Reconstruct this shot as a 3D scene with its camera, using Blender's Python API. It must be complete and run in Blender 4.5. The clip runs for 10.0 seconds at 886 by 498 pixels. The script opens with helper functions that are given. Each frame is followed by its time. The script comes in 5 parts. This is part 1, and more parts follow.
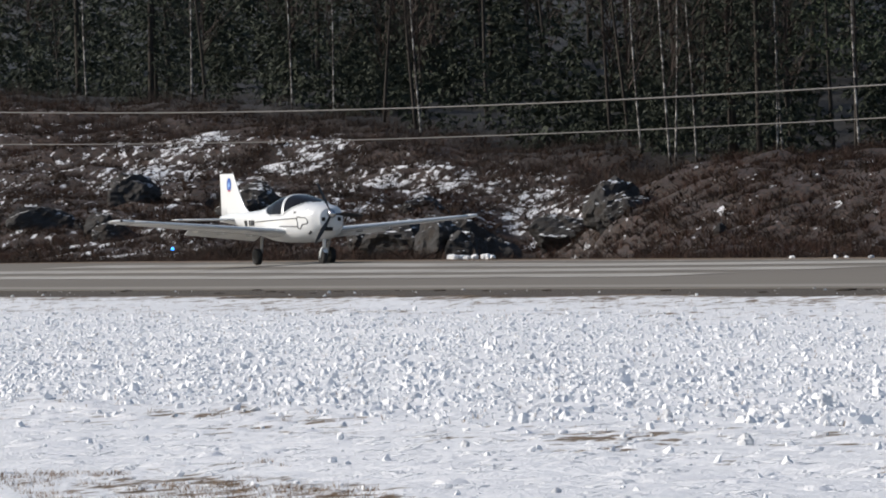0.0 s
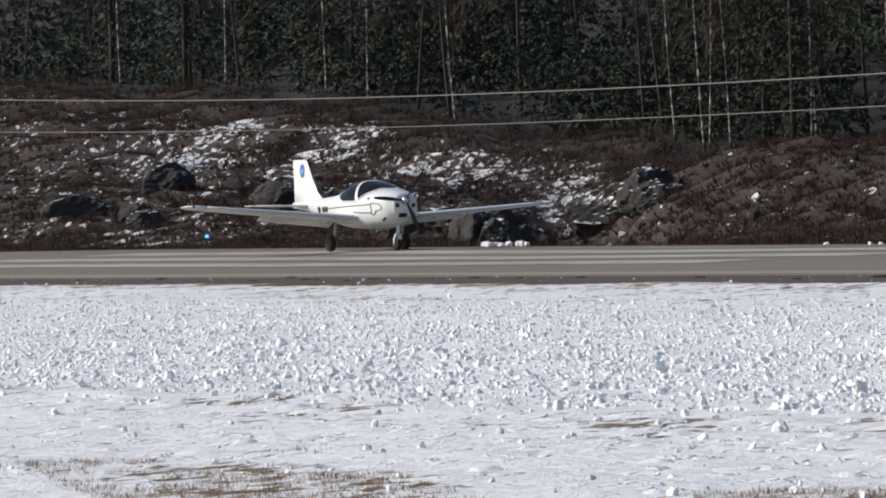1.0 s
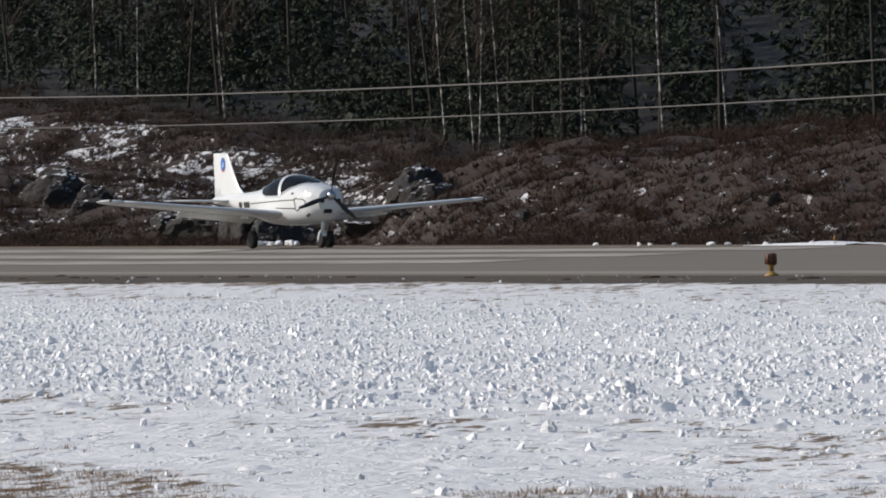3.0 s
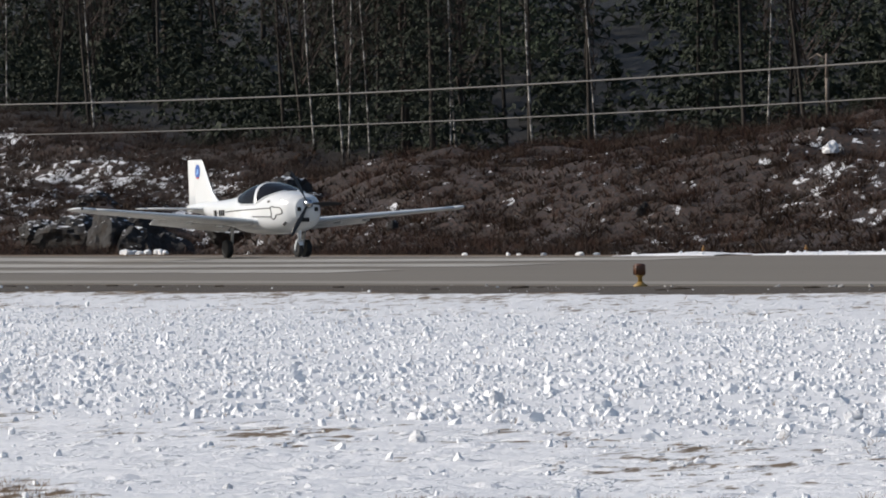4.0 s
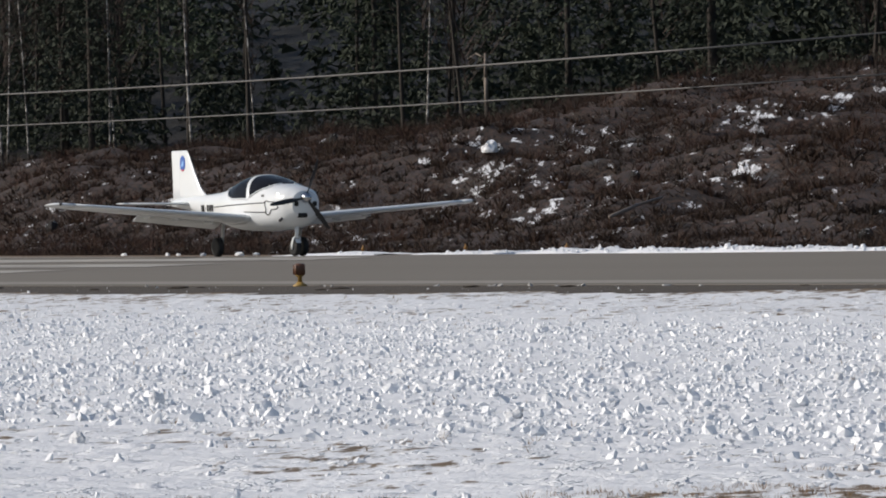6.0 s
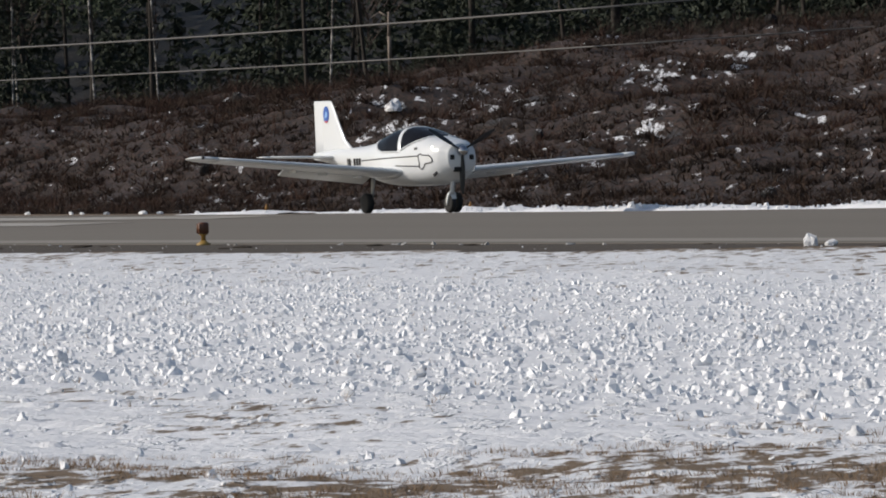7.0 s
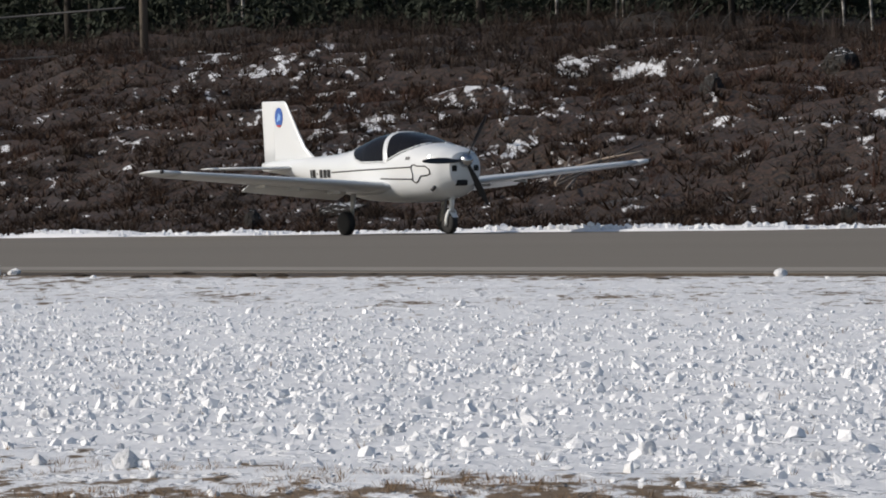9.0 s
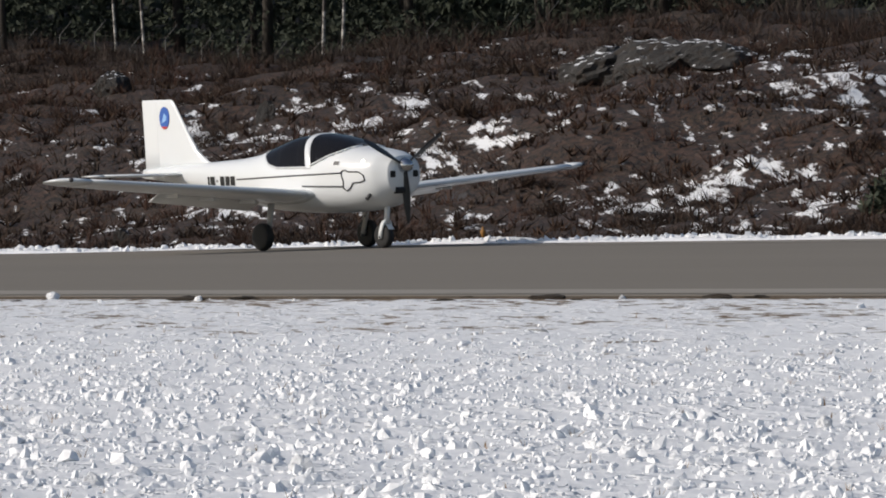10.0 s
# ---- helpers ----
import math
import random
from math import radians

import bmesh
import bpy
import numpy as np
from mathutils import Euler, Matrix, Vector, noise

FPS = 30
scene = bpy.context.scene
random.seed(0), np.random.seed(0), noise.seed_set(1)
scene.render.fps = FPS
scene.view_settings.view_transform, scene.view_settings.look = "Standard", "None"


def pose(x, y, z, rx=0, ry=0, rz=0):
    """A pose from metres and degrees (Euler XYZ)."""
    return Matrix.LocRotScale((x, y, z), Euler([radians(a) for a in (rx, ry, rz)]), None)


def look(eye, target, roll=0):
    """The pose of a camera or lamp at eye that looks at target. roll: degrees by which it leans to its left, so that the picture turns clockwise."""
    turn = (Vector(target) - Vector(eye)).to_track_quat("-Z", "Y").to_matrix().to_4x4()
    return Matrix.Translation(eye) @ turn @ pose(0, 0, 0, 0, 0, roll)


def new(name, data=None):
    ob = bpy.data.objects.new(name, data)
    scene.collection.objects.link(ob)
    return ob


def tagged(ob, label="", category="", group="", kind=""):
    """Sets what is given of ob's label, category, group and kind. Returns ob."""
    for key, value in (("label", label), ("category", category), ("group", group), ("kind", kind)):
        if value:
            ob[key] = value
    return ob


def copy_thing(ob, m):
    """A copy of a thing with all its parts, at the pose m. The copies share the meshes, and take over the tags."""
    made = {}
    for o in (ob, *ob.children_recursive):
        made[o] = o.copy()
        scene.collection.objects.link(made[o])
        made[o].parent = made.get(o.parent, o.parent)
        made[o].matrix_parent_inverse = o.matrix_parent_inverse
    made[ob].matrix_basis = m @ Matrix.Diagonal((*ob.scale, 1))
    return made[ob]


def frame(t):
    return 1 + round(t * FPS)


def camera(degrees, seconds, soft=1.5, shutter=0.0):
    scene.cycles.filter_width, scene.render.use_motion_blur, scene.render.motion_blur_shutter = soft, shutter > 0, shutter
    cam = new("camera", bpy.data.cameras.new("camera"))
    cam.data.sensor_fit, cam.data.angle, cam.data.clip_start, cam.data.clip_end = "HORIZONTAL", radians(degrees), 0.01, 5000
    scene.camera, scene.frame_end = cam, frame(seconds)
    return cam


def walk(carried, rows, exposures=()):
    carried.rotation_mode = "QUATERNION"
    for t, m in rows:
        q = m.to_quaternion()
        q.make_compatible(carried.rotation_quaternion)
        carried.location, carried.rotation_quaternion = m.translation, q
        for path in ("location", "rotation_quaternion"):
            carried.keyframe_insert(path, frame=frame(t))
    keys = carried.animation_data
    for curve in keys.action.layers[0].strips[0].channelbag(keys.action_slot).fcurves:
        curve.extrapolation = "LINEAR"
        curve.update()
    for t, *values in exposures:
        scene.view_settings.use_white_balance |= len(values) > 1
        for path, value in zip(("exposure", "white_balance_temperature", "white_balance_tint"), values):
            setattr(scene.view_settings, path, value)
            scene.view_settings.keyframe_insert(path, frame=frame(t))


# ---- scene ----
EYE = Vector((0.0, 0.0, 1.7))


def aim(yaw, pitch, roll):
    """A pose at the eye: yaw to the left of +y, pitch up, in degrees."""
    a, b = radians(yaw), radians(pitch)
    return look(EYE, EYE + Vector((-math.sin(a) * math.cos(b), math.cos(a) * math.cos(b), math.sin(b))), roll)


cam = camera(6.904, 10.0, soft=1.85)
PAN = [(0.0, 68.58, -0.406, -2.044),
        (0.5, 68.732, -0.436, -2.126),
        (0.7, 68.857, -0.42, -2.14),
        (1.0, 68.851, -0.496, -2.146),
        (1.5, 68.2, -0.49, -1.989),
        (2.0, 67.797, -0.755, -2.053),
        (2.5, 67.342, -0.712, -1.928),
        (2.7, 67.181, -0.624, -1.893),
        (3.8, 66.476, -0.55, -1.726),
        (4.0, 66.03, -0.519, -1.7),
        (4.2, 65.59, -0.534, -1.717),
        (4.5, 65.211, -0.606, -1.764),
        (5.0, 64.484, -0.689, -1.792),
        (5.5, 63.832, -0.67, -1.766),
        (5.7, 63.594, -0.592, -1.795),
        (6.8, 62.869, -0.87, -1.908),
        (7.0, 62.635, -0.948, -1.883),
        (7.2, 62.31, -1.055, -1.843),
        (7.5, 61.377, -1.15, -1.788),
        (8.0, 60.246, -1.075, -1.794),
        (8.2, 59.715, -1.075, -1.81),
        (8.5, 58.884, -0.965, -1.741),
        (8.8, 57.31, -0.923, -1.556),
        (9.0, 56.262, -0.91, -1.549),
        (9.3, 54.604, -0.83, -1.516),
        (9.5, 53.39, -0.824, -1.58),
        (9.7, 52.295, -0.877, -1.776),
        (10.0, 50.585, -0.885, -1.605)]
walk(cam, [(t, aim(y, p, r)) for t, y, p, r in PAN], exposures=[(0.0, 0.29, 6690, 11), (1.2, 0.26, 6690, 11), (2.0, 0.15, 6690, 11), (2.6, 0.07, 6690, 11), (4.3, 0.21, 6690, 11), (5.5, 0.14, 6680, 11), (7.0, -0.01, 6750, 11), (8.5, -0.04, 6750, 11), (10.0, 0.04, 6780, 11)])

# ---- light ----
SUN_EL, SUN_AZ = radians(30), radians(-28)     # azimuth from -y towards -x is negative
to_sun = Vector((math.sin(SUN_AZ) * math.cos(SUN_EL), -math.cos(SUN_AZ) * math.cos(SUN_EL), math.sin(SUN_EL)))
world = bpy.data.worlds.new("world")
scene.world = world
world.use_nodes = True
wn = world.node_tree
sky = wn.nodes.new("ShaderNodeTexSky")
sky.sky_type, sky.sun_disc = "NISHITA", False
sky.sun_elevation, sky.sun_rotation = SUN_EL, math.atan2(to_sun.x, to_sun.y)
wn.nodes["Background"].inputs["Strength"].default_value = 0.09
wn.links.new(sky.outputs["Color"], wn.nodes["Background"].inputs["Color"])
sun = new("sun", bpy.data.lights.new("sun", "SUN"))
sun.data.energy, sun.data.angle, sun.data.color = 3.2, radians(0.53), (1.0, 0.945, 0.87)
sun.matrix_world = look(to_sun * 300, (0, 0, 0))

# ---- tools ----
def part(name, bm, material, parent, label="", smooth=True):
    """One bmesh as one mesh object under a thing or a part."""
    me = bpy.data.meshes.new(name)
    bmesh.ops.recalc_face_normals(bm, faces=bm.faces)
    bm.to_mesh(me)
    bm.free()
    for m in (material if isinstance(material, (list, tuple)) else [material]):
        me.materials.append(m)
    if smooth:
        for p in me.polygons:
            p.use_smooth = True
    ob = new(name, me)
    ob.parent = parent
    return tagged(ob, label)


def raw(name, verts, faces, material, smooth=True):
    """A mesh object out of arrays."""
    me = bpy.data.meshes.new(name)
    me.from_pydata([tuple(v) for v in verts], [], [tuple(f) for f in faces])
    me.materials.append(material)
    if smooth:
        me.polygons.foreach_set("use_smooth", [True] * len(me.polygons))
    me.update()
    return new(name, me)


def empty(name, m, label, category, group="", kind=""):
    ob = new(name)
    ob.matrix_world = m
    ob.empty_display_size = 0.2
    return tagged(ob, label, category, group, kind)


def box(bm, x0, y0, z0, x1, y1, z1, bevel=0.0):
    r = bmesh.ops.create_cube(bm, size=1.0)
    for v in r["verts"]:
        v.co = Vector(((x0 + x1) / 2 + v.co.x * (x1 - x0), (y0 + y1) / 2 + v.co.y * (y1 - y0), (z0 + z1) / 2 + v.co.z * (z1 - z0)))
    if bevel:
        edges = list({e for v in r["verts"] for e in v.link_edges})
        bmesh.ops.bevel(bm, geom=edges, offset=bevel, segments=2, affect="EDGES", profile=0.6)


def rod(bm, p, q, r0, r1=None, seg=8):
    """A tapered round bar from p to q."""
    p, q = Vector(p), Vector(q)
    r1 = r0 if r1 is None else r1
    turn = (q - p).to_track_quat("Z", "Y").to_matrix()
    rings = []
    for c, r in ((p, r0), (q, r1)):
        rings.append([bm.verts.new(c + turn @ Vector((r * math.cos(2 * math.pi * k / seg), r * math.sin(2 * math.pi * k / seg), 0))) for k in range(seg)])
    for k in range(seg):
        bm.faces.new((rings[0][k], rings[0][(k + 1) % seg], rings[1][(k + 1) % seg], rings[1][k]))
    bm.faces.new(rings[0][::-1])
    bm.faces.new(rings[1])


def lathe(bm, profile, axis="y", seg=28, centre=(0, 0, 0)):
    """Turns (along, radius) pairs round an axis."""
    rings = []
    for s, r in profile:
        ring = []
        for k in range(seg):
            c, d = r * math.cos(2 * math.pi * k / seg), r * math.sin(2 * math.pi * k / seg)
            co = {"x": (s, c, d), "y": (c, s, d), "z": (c, d, s)}[axis]
            ring.append(bm.verts.new(Vector(co) + Vector(centre)))
        rings.append(ring)
    for a, b in zip(rings, rings[1:]):
        for k in range(seg):
            bm.faces.new((a[k], a[(k + 1) % seg], b[(k + 1) % seg], b[k]))
    bm.faces.new(rings[0][::-1])
    bm.faces.new(rings[-1])


def skin(bm, rings, closed=True, caps=True, mat=0):
    """Joins rings of points into a surface."""
    vs = [[bm.verts.new(p) for p in ring] for ring in rings]
    n = len(vs[0])
    for a, b in zip(vs, vs[1:]):
        for k in range(n if closed else n - 1):
            f = bm.faces.new((a[k], a[(k + 1) % n], b[(k + 1) % n], b[k]))
            f.material_index = mat
    if caps and closed:
        bm.faces.new(vs[0][::-1])
        bm.faces.new(vs[-1])
    return vs


LATTICE = np.random.RandomState(7).rand(256, 256)


def grain(x, y):
    """Smooth lattice noise, 0 to 1."""
    x, y = np.asarray(x, float), np.asarray(y, float)
    i, j = np.floor(x).astype(int), np.floor(y).astype(int)
    u, v = x - i, y - j
    u, v = u * u * (3 - 2 * u), v * v * (3 - 2 * v)
    a, b, c, d = (LATTICE[(i + p) % 256, (j + q) % 256] for p, q in ((0, 0), (1, 0), (0, 1), (1, 1)))
    return (a * (1 - u) + b * u) * (1 - v) + (c * (1 - u) + d * u) * v


def rough(x, y, octaves=4):
    s, amp, tot = 0, 1.0, 0.0
    for k in range(octaves):
        s = s + amp * grain(x * 2**k + 17.3 * k, y * 2**k + 5.1 * k)
        tot += amp
        amp *= 0.5
    return s / tot - 0.5


def ease(a, b, x):
    t = np.clip((np.asarray(x, float) - a) / (b - a), 0, 1)
    return t * t * (3 - 2 * t)


# ---- the lie of the land ----
NEAR, FAR = 48.9, 71.0                  # edges of the runway, metres from the eye's line
# heights of the runway's crown and of its far edge along the strip
CROWN_X, CROWN_Z = [-420, -215, -168, -151, -143, -128, -122, -109, -101, -84, -40], [0.30, 0.24, 0.17, 0.095, 0.08, 0.08, 0.07, 0.06, 0.06, 0.07, 0.07]
EDGE_X, EDGE_Z = [-420, -213, -181, -155, -136, -122.5, -106, -96, -87, -77, -40], [0.12, 0.083, -0.007, -0.09, -0.10, -0.13, -0.06, -0.05, 0.038, 0.05, 0.05]
TOP_X = [-430, -369, -348, -330, -313, -291, -273, -257, -246, -239, -226, -214, -204, -194, -185, -168, -163, -151, -143, -130, -60]
TOP_Z = [7.5, 7.3, 6.9, 6.1, 5.0, 3.3, 2.2, 1.9, 2.0, 2.5, 3.3, 3.7, 4.3, 4.7, 4.5, 4.2, 3.8, 3.65, 3.9, 4.1, 4.1]


def swell(x, y):
    """Height of the paved strip: level at the near edge, crowned, falling to the far edge."""
    c, e = np.interp(x, CROWN_X, CROWN_Z), np.interp(x, EDGE_X, EDGE_Z)
    return c * np.clip((np.asarray(y, float) - 46) / 18, 0, 1) + (e - c) * np.clip((np.asarray(y, float) - 64) / 7, 0, 1)


def land(x, y):
    """Height of the ground."""
    x, y = np.asarray(x, float), np.asarray(y, float)
    z = swell(x, y) * (1 - ease(85, 110, y))
    drift = 0.10 * rough(x * 0.11, y * 0.35, 3) + 0.05 * rough(x * 0.6 + 40, y * 1.3, 3)
    z = z + drift * (1 - ease(43, 46.5, y)) * ease(4, 10, y)
    z = z - 0.10 * ease(NEAR - 0.6, NEAR + 0.3, y) * (1 - ease(FAR - 0.3, FAR + 0.4, y))
    z = z - 0.35 * ease(FAR + 1.5, FAR + 6, y) * (1 - ease(86, 94, y))
    top = np.interp(x, TOP_X, TOP_Z)
    z = z + top * (0.55 * ease(80, 100, y) + 0.45 * ease(94, 120, y))
    bump = ease(80, 92, y) * (1 - 0.7 * ease(118, 132, y))
    z = z + bump * (1.5 * rough(x * 0.09, y * 0.13, 4) + 0.9 * rough(x * 0.33 + 9, y * 0.4, 3) + 0.42 * rough(x * 0.8 + 31, y * 1.0, 2))
    gully = np.exp(-(((x + 211) * 0.378 + (y - 86) * 0.926) / 2.4) ** 2)
    z = z - 2.0 * gully * ease(80, 86, y) * (1 - ease(104, 112, y)) * (x > -290)
    z = z + 0.10 * np.maximum(y - 130, 0) + 0.12 * np.maximum(y - 240, 0) * (y < 900) + 79 * (y >= 900)
    return z


# drifts that lie on the bank: place, half width across the wind and half length along it
HILL_DRIFTS = [(-341.0, 115.2, 1.4, 2.9), (-313.5, 111.8, 1.9, 5.0), (-301.3, 112.4, 1.3, 3.6), (-299.2, 109.5, 0.7, 3.9), (-306.4, 106.4, 1.9, 3.6), (-296.8, 103.7, 0.4, 5.0), (-288.5, 110.6, 1.2, 2.5), (-283.4, 111.4, 1.4, 5.0), (-280.3, 112.2, 1.4, 2.4), (-274.1, 111.3, 1.3, 3.6), (-267.7, 108.5, 1.3, 3.2), (-258.5, 106.0, 1.1, 5.0), (-219.7, 91.2, 0.5, 3.0), (-281.3, 108.8, 0.9, 2.7), (-259.2, 87.6, 1.3, 5.0), (-250.2, 86.5, 1.0, 5.0), (-246.1, 86.3, 0.6, 5.0), (-257.8, 97.9, 0.8, 5.0), (-270.4, 113.4, 0.7, 5.0), (-200.9, 87.1, 0.5, 1.6), (-195.9, 84.0, 0.4, 2.9)]
FOOT_DRIFTS = [(-198.2, 86.0, 0.6, 1.7), (-174.7, 84.2, 0.4, 4.0), (-179.1, 90.8, 0.6, 3.7), (-186.6, 96.6, 0.8, 0.8), (-185.0, 97.4, 0.6, 1.7), (-182.0, 92.7, 0.4, 0.8), (-176.4, 91.5, 0.3, 2.3), (-168.3, 87.1, 0.6, 1.1), (-164.9, 89.7, 0.6, 0.8), (-167.1, 92.2, 0.4, 1.2)]
HEATH_DRIFTS = [(-175.0, 83.9, 0.7, 4.0), (-186.9, 96.6, 0.8, 0.8), (-183.7, 104.2, 0.5, 1.1), (-181.8, 101.3, 0.7, 1.3), (-186.7, 108.3, 0.7, 1.1), (-177.0, 110.6, 0.5, 5.0), (-161.3, 98.3, 0.4, 4.2), (-168.6, 94.9, 0.3, 1.5), (-172.7, 109.9, 1.7, 3.4), (-163.8, 105.9, 0.6, 2.2), (-145.6, 95.1, 0.9, 4.5), (-140.2, 91.7, 0.5, 0.8), (-147.6, 99.7, 0.6, 5.0), (-153.8, 97.3, 0.4, 0.9), (-137.5, 94.4, 0.4, 2.7), (-136.4, 92.5, 0.9, 1.9)]
CRAG_DRIFTS = [(-147.9, 99.6, 0.8, 5.0), (-158.0, 109.8, 0.6, 1.9), (-155.5, 110.9, 0.9, 0.8), (-125.7, 95.9, 0.7, 0.8), (-121.5, 94.6, 0.8, 3.1), (-120.1, 95.3, 0.7, 4.3), (-112.8, 87.8, 0.7, 2.0), (-111.2, 88.3, 0.7, 1.1), (-115.1, 86.2, 0.4, 1.4), (-126.5, 109.1, 1.1, 5.0), (-126.2, 110.8, 1.4, 2.6), (-107.8, 98.5, 1.0, 5.0), (-101.7, 87.3, 0.4, 1.3), (-100.1, 88.2, 0.8, 1.4), (-95.5, 85.9, 0.9, 2.5), (-100.0, 89.6, 0.6, 0.8), (-96.8, 88.8, 0.4, 0.9), (-111.3, 91.5, 0.4, 1.2), (-117.6, 95.7, 0.5, 3.0), (-109.5, 91.7, 0.4, 0.8)]


def snow_lie(x, y):
    """How readily snow lies at a place on the bank."""
    x, y = np.asarray(x, float), np.asarray(y, float)
    lie = np.interp(x, [-420, -300, -262, -236, -205, -180, -150, -125, -100, -60], [0.44, 0.435, 0.43, 0.405, 0.395, 0.412, 0.412, 0.42, 0.425, 0.425])
    lie = lie - 0.10 * ease(112, 120, y)
    gain = np.zeros_like(x)
    c, s = math.cos(radians(31)), math.sin(radians(31))
    for px, py, wide, long in HILL_DRIFTS + FOOT_DRIFTS + HEATH_DRIFTS + CRAG_DRIFTS:
        u, w = -(x - px) * c + (y - py) * s, (x - px) * s + (y - py) * c
        gain = np.maximum(gain, np.exp(-((u / (1.4 * long + 0.4)) ** 2 + (w / (1.35 * wide + 0.2)) ** 2)))
    return lie + 0.078 * gain


# ---- materials ----
def material(name):
    m = bpy.data.materials.new(name)
    m.use_nodes = True
    return m, m.node_tree, m.node_tree.nodes["Principled BSDF"]


def node(nt, kind, **inputs):
    n = nt.nodes.new("ShaderNode" + kind)
    for k, v in inputs.items():
        n.inputs[k.replace("_", " ")].default_value = v
    return n


def ramp(nt, src, stops):
    r = nt.nodes.new("ShaderNodeValToRGB")
    while len(r.color_ramp.elements) < len(stops):
        r.color_ramp.elements.new(0.5)
    for e, (p, c) in zip(r.color_ramp.elements, stops):
        e.position, e.color = p, (c, c, c, 1) if isinstance(c, (int, float)) else (*c, 1)
    nt.links.new(src, r.inputs[0])
    return r.outputs[0]


def noise_out(nt, scale, detail=4.0, stretch=(1, 1, 1), rough_=0.55, shift=0.0):
    co = nt.nodes.new("ShaderNodeTexCoord")
    mp = nt.nodes.new("ShaderNodeMapping")
    mp.inputs["Scale"].default_value = stretch
    mp.inputs["Location"].default_value = (shift, shift * 0.7, shift * 1.3)
    n = node(nt, "TexNoise", Scale=scale, Detail=detail, Roughness=rough_)
    nt.links.new(co.outputs["Object"], mp.inputs[0])
    nt.links.new(mp.outputs[0], n.inputs["Vector"])
    return n.outputs[0]


def drifted(nt, scale, detail, pull, rough_=0.6, shift=0.0):
    """Noise drawn out along the wind, which blows down the field."""
    co = nt.nodes.new("ShaderNodeTexCoord")
    turn, draw = nt.nodes.new("ShaderNodeMapping"), nt.nodes.new("ShaderNodeMapping")
    turn.inputs["Rotation"].default_value = (0, 0, radians(31))
    turn.inputs["Location"].default_value = (shift, shift * 0.7, 0)
    draw.inputs["Scale"].default_value = (pull, 1, 1)
    n = node(nt, "TexNoise", Scale=scale, Detail=detail, Roughness=rough_)
    nt.links.new(co.outputs["Object"], turn.inputs[0])
    nt.links.new(turn.outputs[0], draw.inputs[0])
    nt.links.new(draw.outputs[0], n.inputs["Vector"])
    return n.outputs[0]


def mix(nt, fac, a, b):
    m = nt.nodes.new("ShaderNodeMix")
    m.data_type = "RGBA"
    for sock, v in ((m.inputs[0], fac), (m.inputs[6], a), (m.inputs[7], b)):
        if isinstance(v, (int, float)):
            sock.default_value = v
        elif isinstance(v, tuple):
            sock.default_value = (*v, 1)
        else:
            nt.links.new(v, sock)
    return m.outputs[2]


def calc(nt, op, a, b=0.0):
    m = nt.nodes.new("ShaderNodeMath")
    m.operation = op
    for sock, v in zip(m.inputs, (a, b)):
        if isinstance(v, (int, float)):
            sock.default_value = v
        else:
            nt.links.new(v, sock)
    return m.outputs[0]


def bump(nt, bs, height, strength=0.4, distance=0.02):
    b = node(nt, "Bump", Strength=strength, Distance=distance)
    nt.links.new(height, b.inputs["Height"])
    nt.links.new(b.outputs[0], bs.inputs["Normal"])


def plain(name, c, rough_=0.5, metal=0.0, var=0.15, scale=6.0, bumpy=0.0):
    m, nt, bs = material(name)
    n = noise_out(nt, scale)
    d = tuple(min(1, k * (1 - var)) for k in c)
    e = tuple(min(1, k * (1 + var)) for k in c)
    nt.links.new(mix(nt, n, d, e), bs.inputs["Base Color"])
    bs.inputs["Roughness"].default_value, bs.inputs["Metallic"].default_value = rough_, metal
    if bumpy:
        bump(nt, bs, noise_out(nt, scale * 6), bumpy)
    return m


def axis(nt, name):
    co = nt.nodes.new("ShaderNodeTexCoord")
    sp = nt.nodes.new("ShaderNodeSeparateXYZ")
    nt.links.new(co.outputs["Object"], sp.inputs[0])
    return sp.outputs[name]


def span(nt, value, a, b):
    m = nt.nodes.new("ShaderNodeMapRange")
    m.inputs[1].default_value, m.inputs[2].default_value = a, b
    nt.links.new(value, m.inputs[0])
    return m.outputs[0]


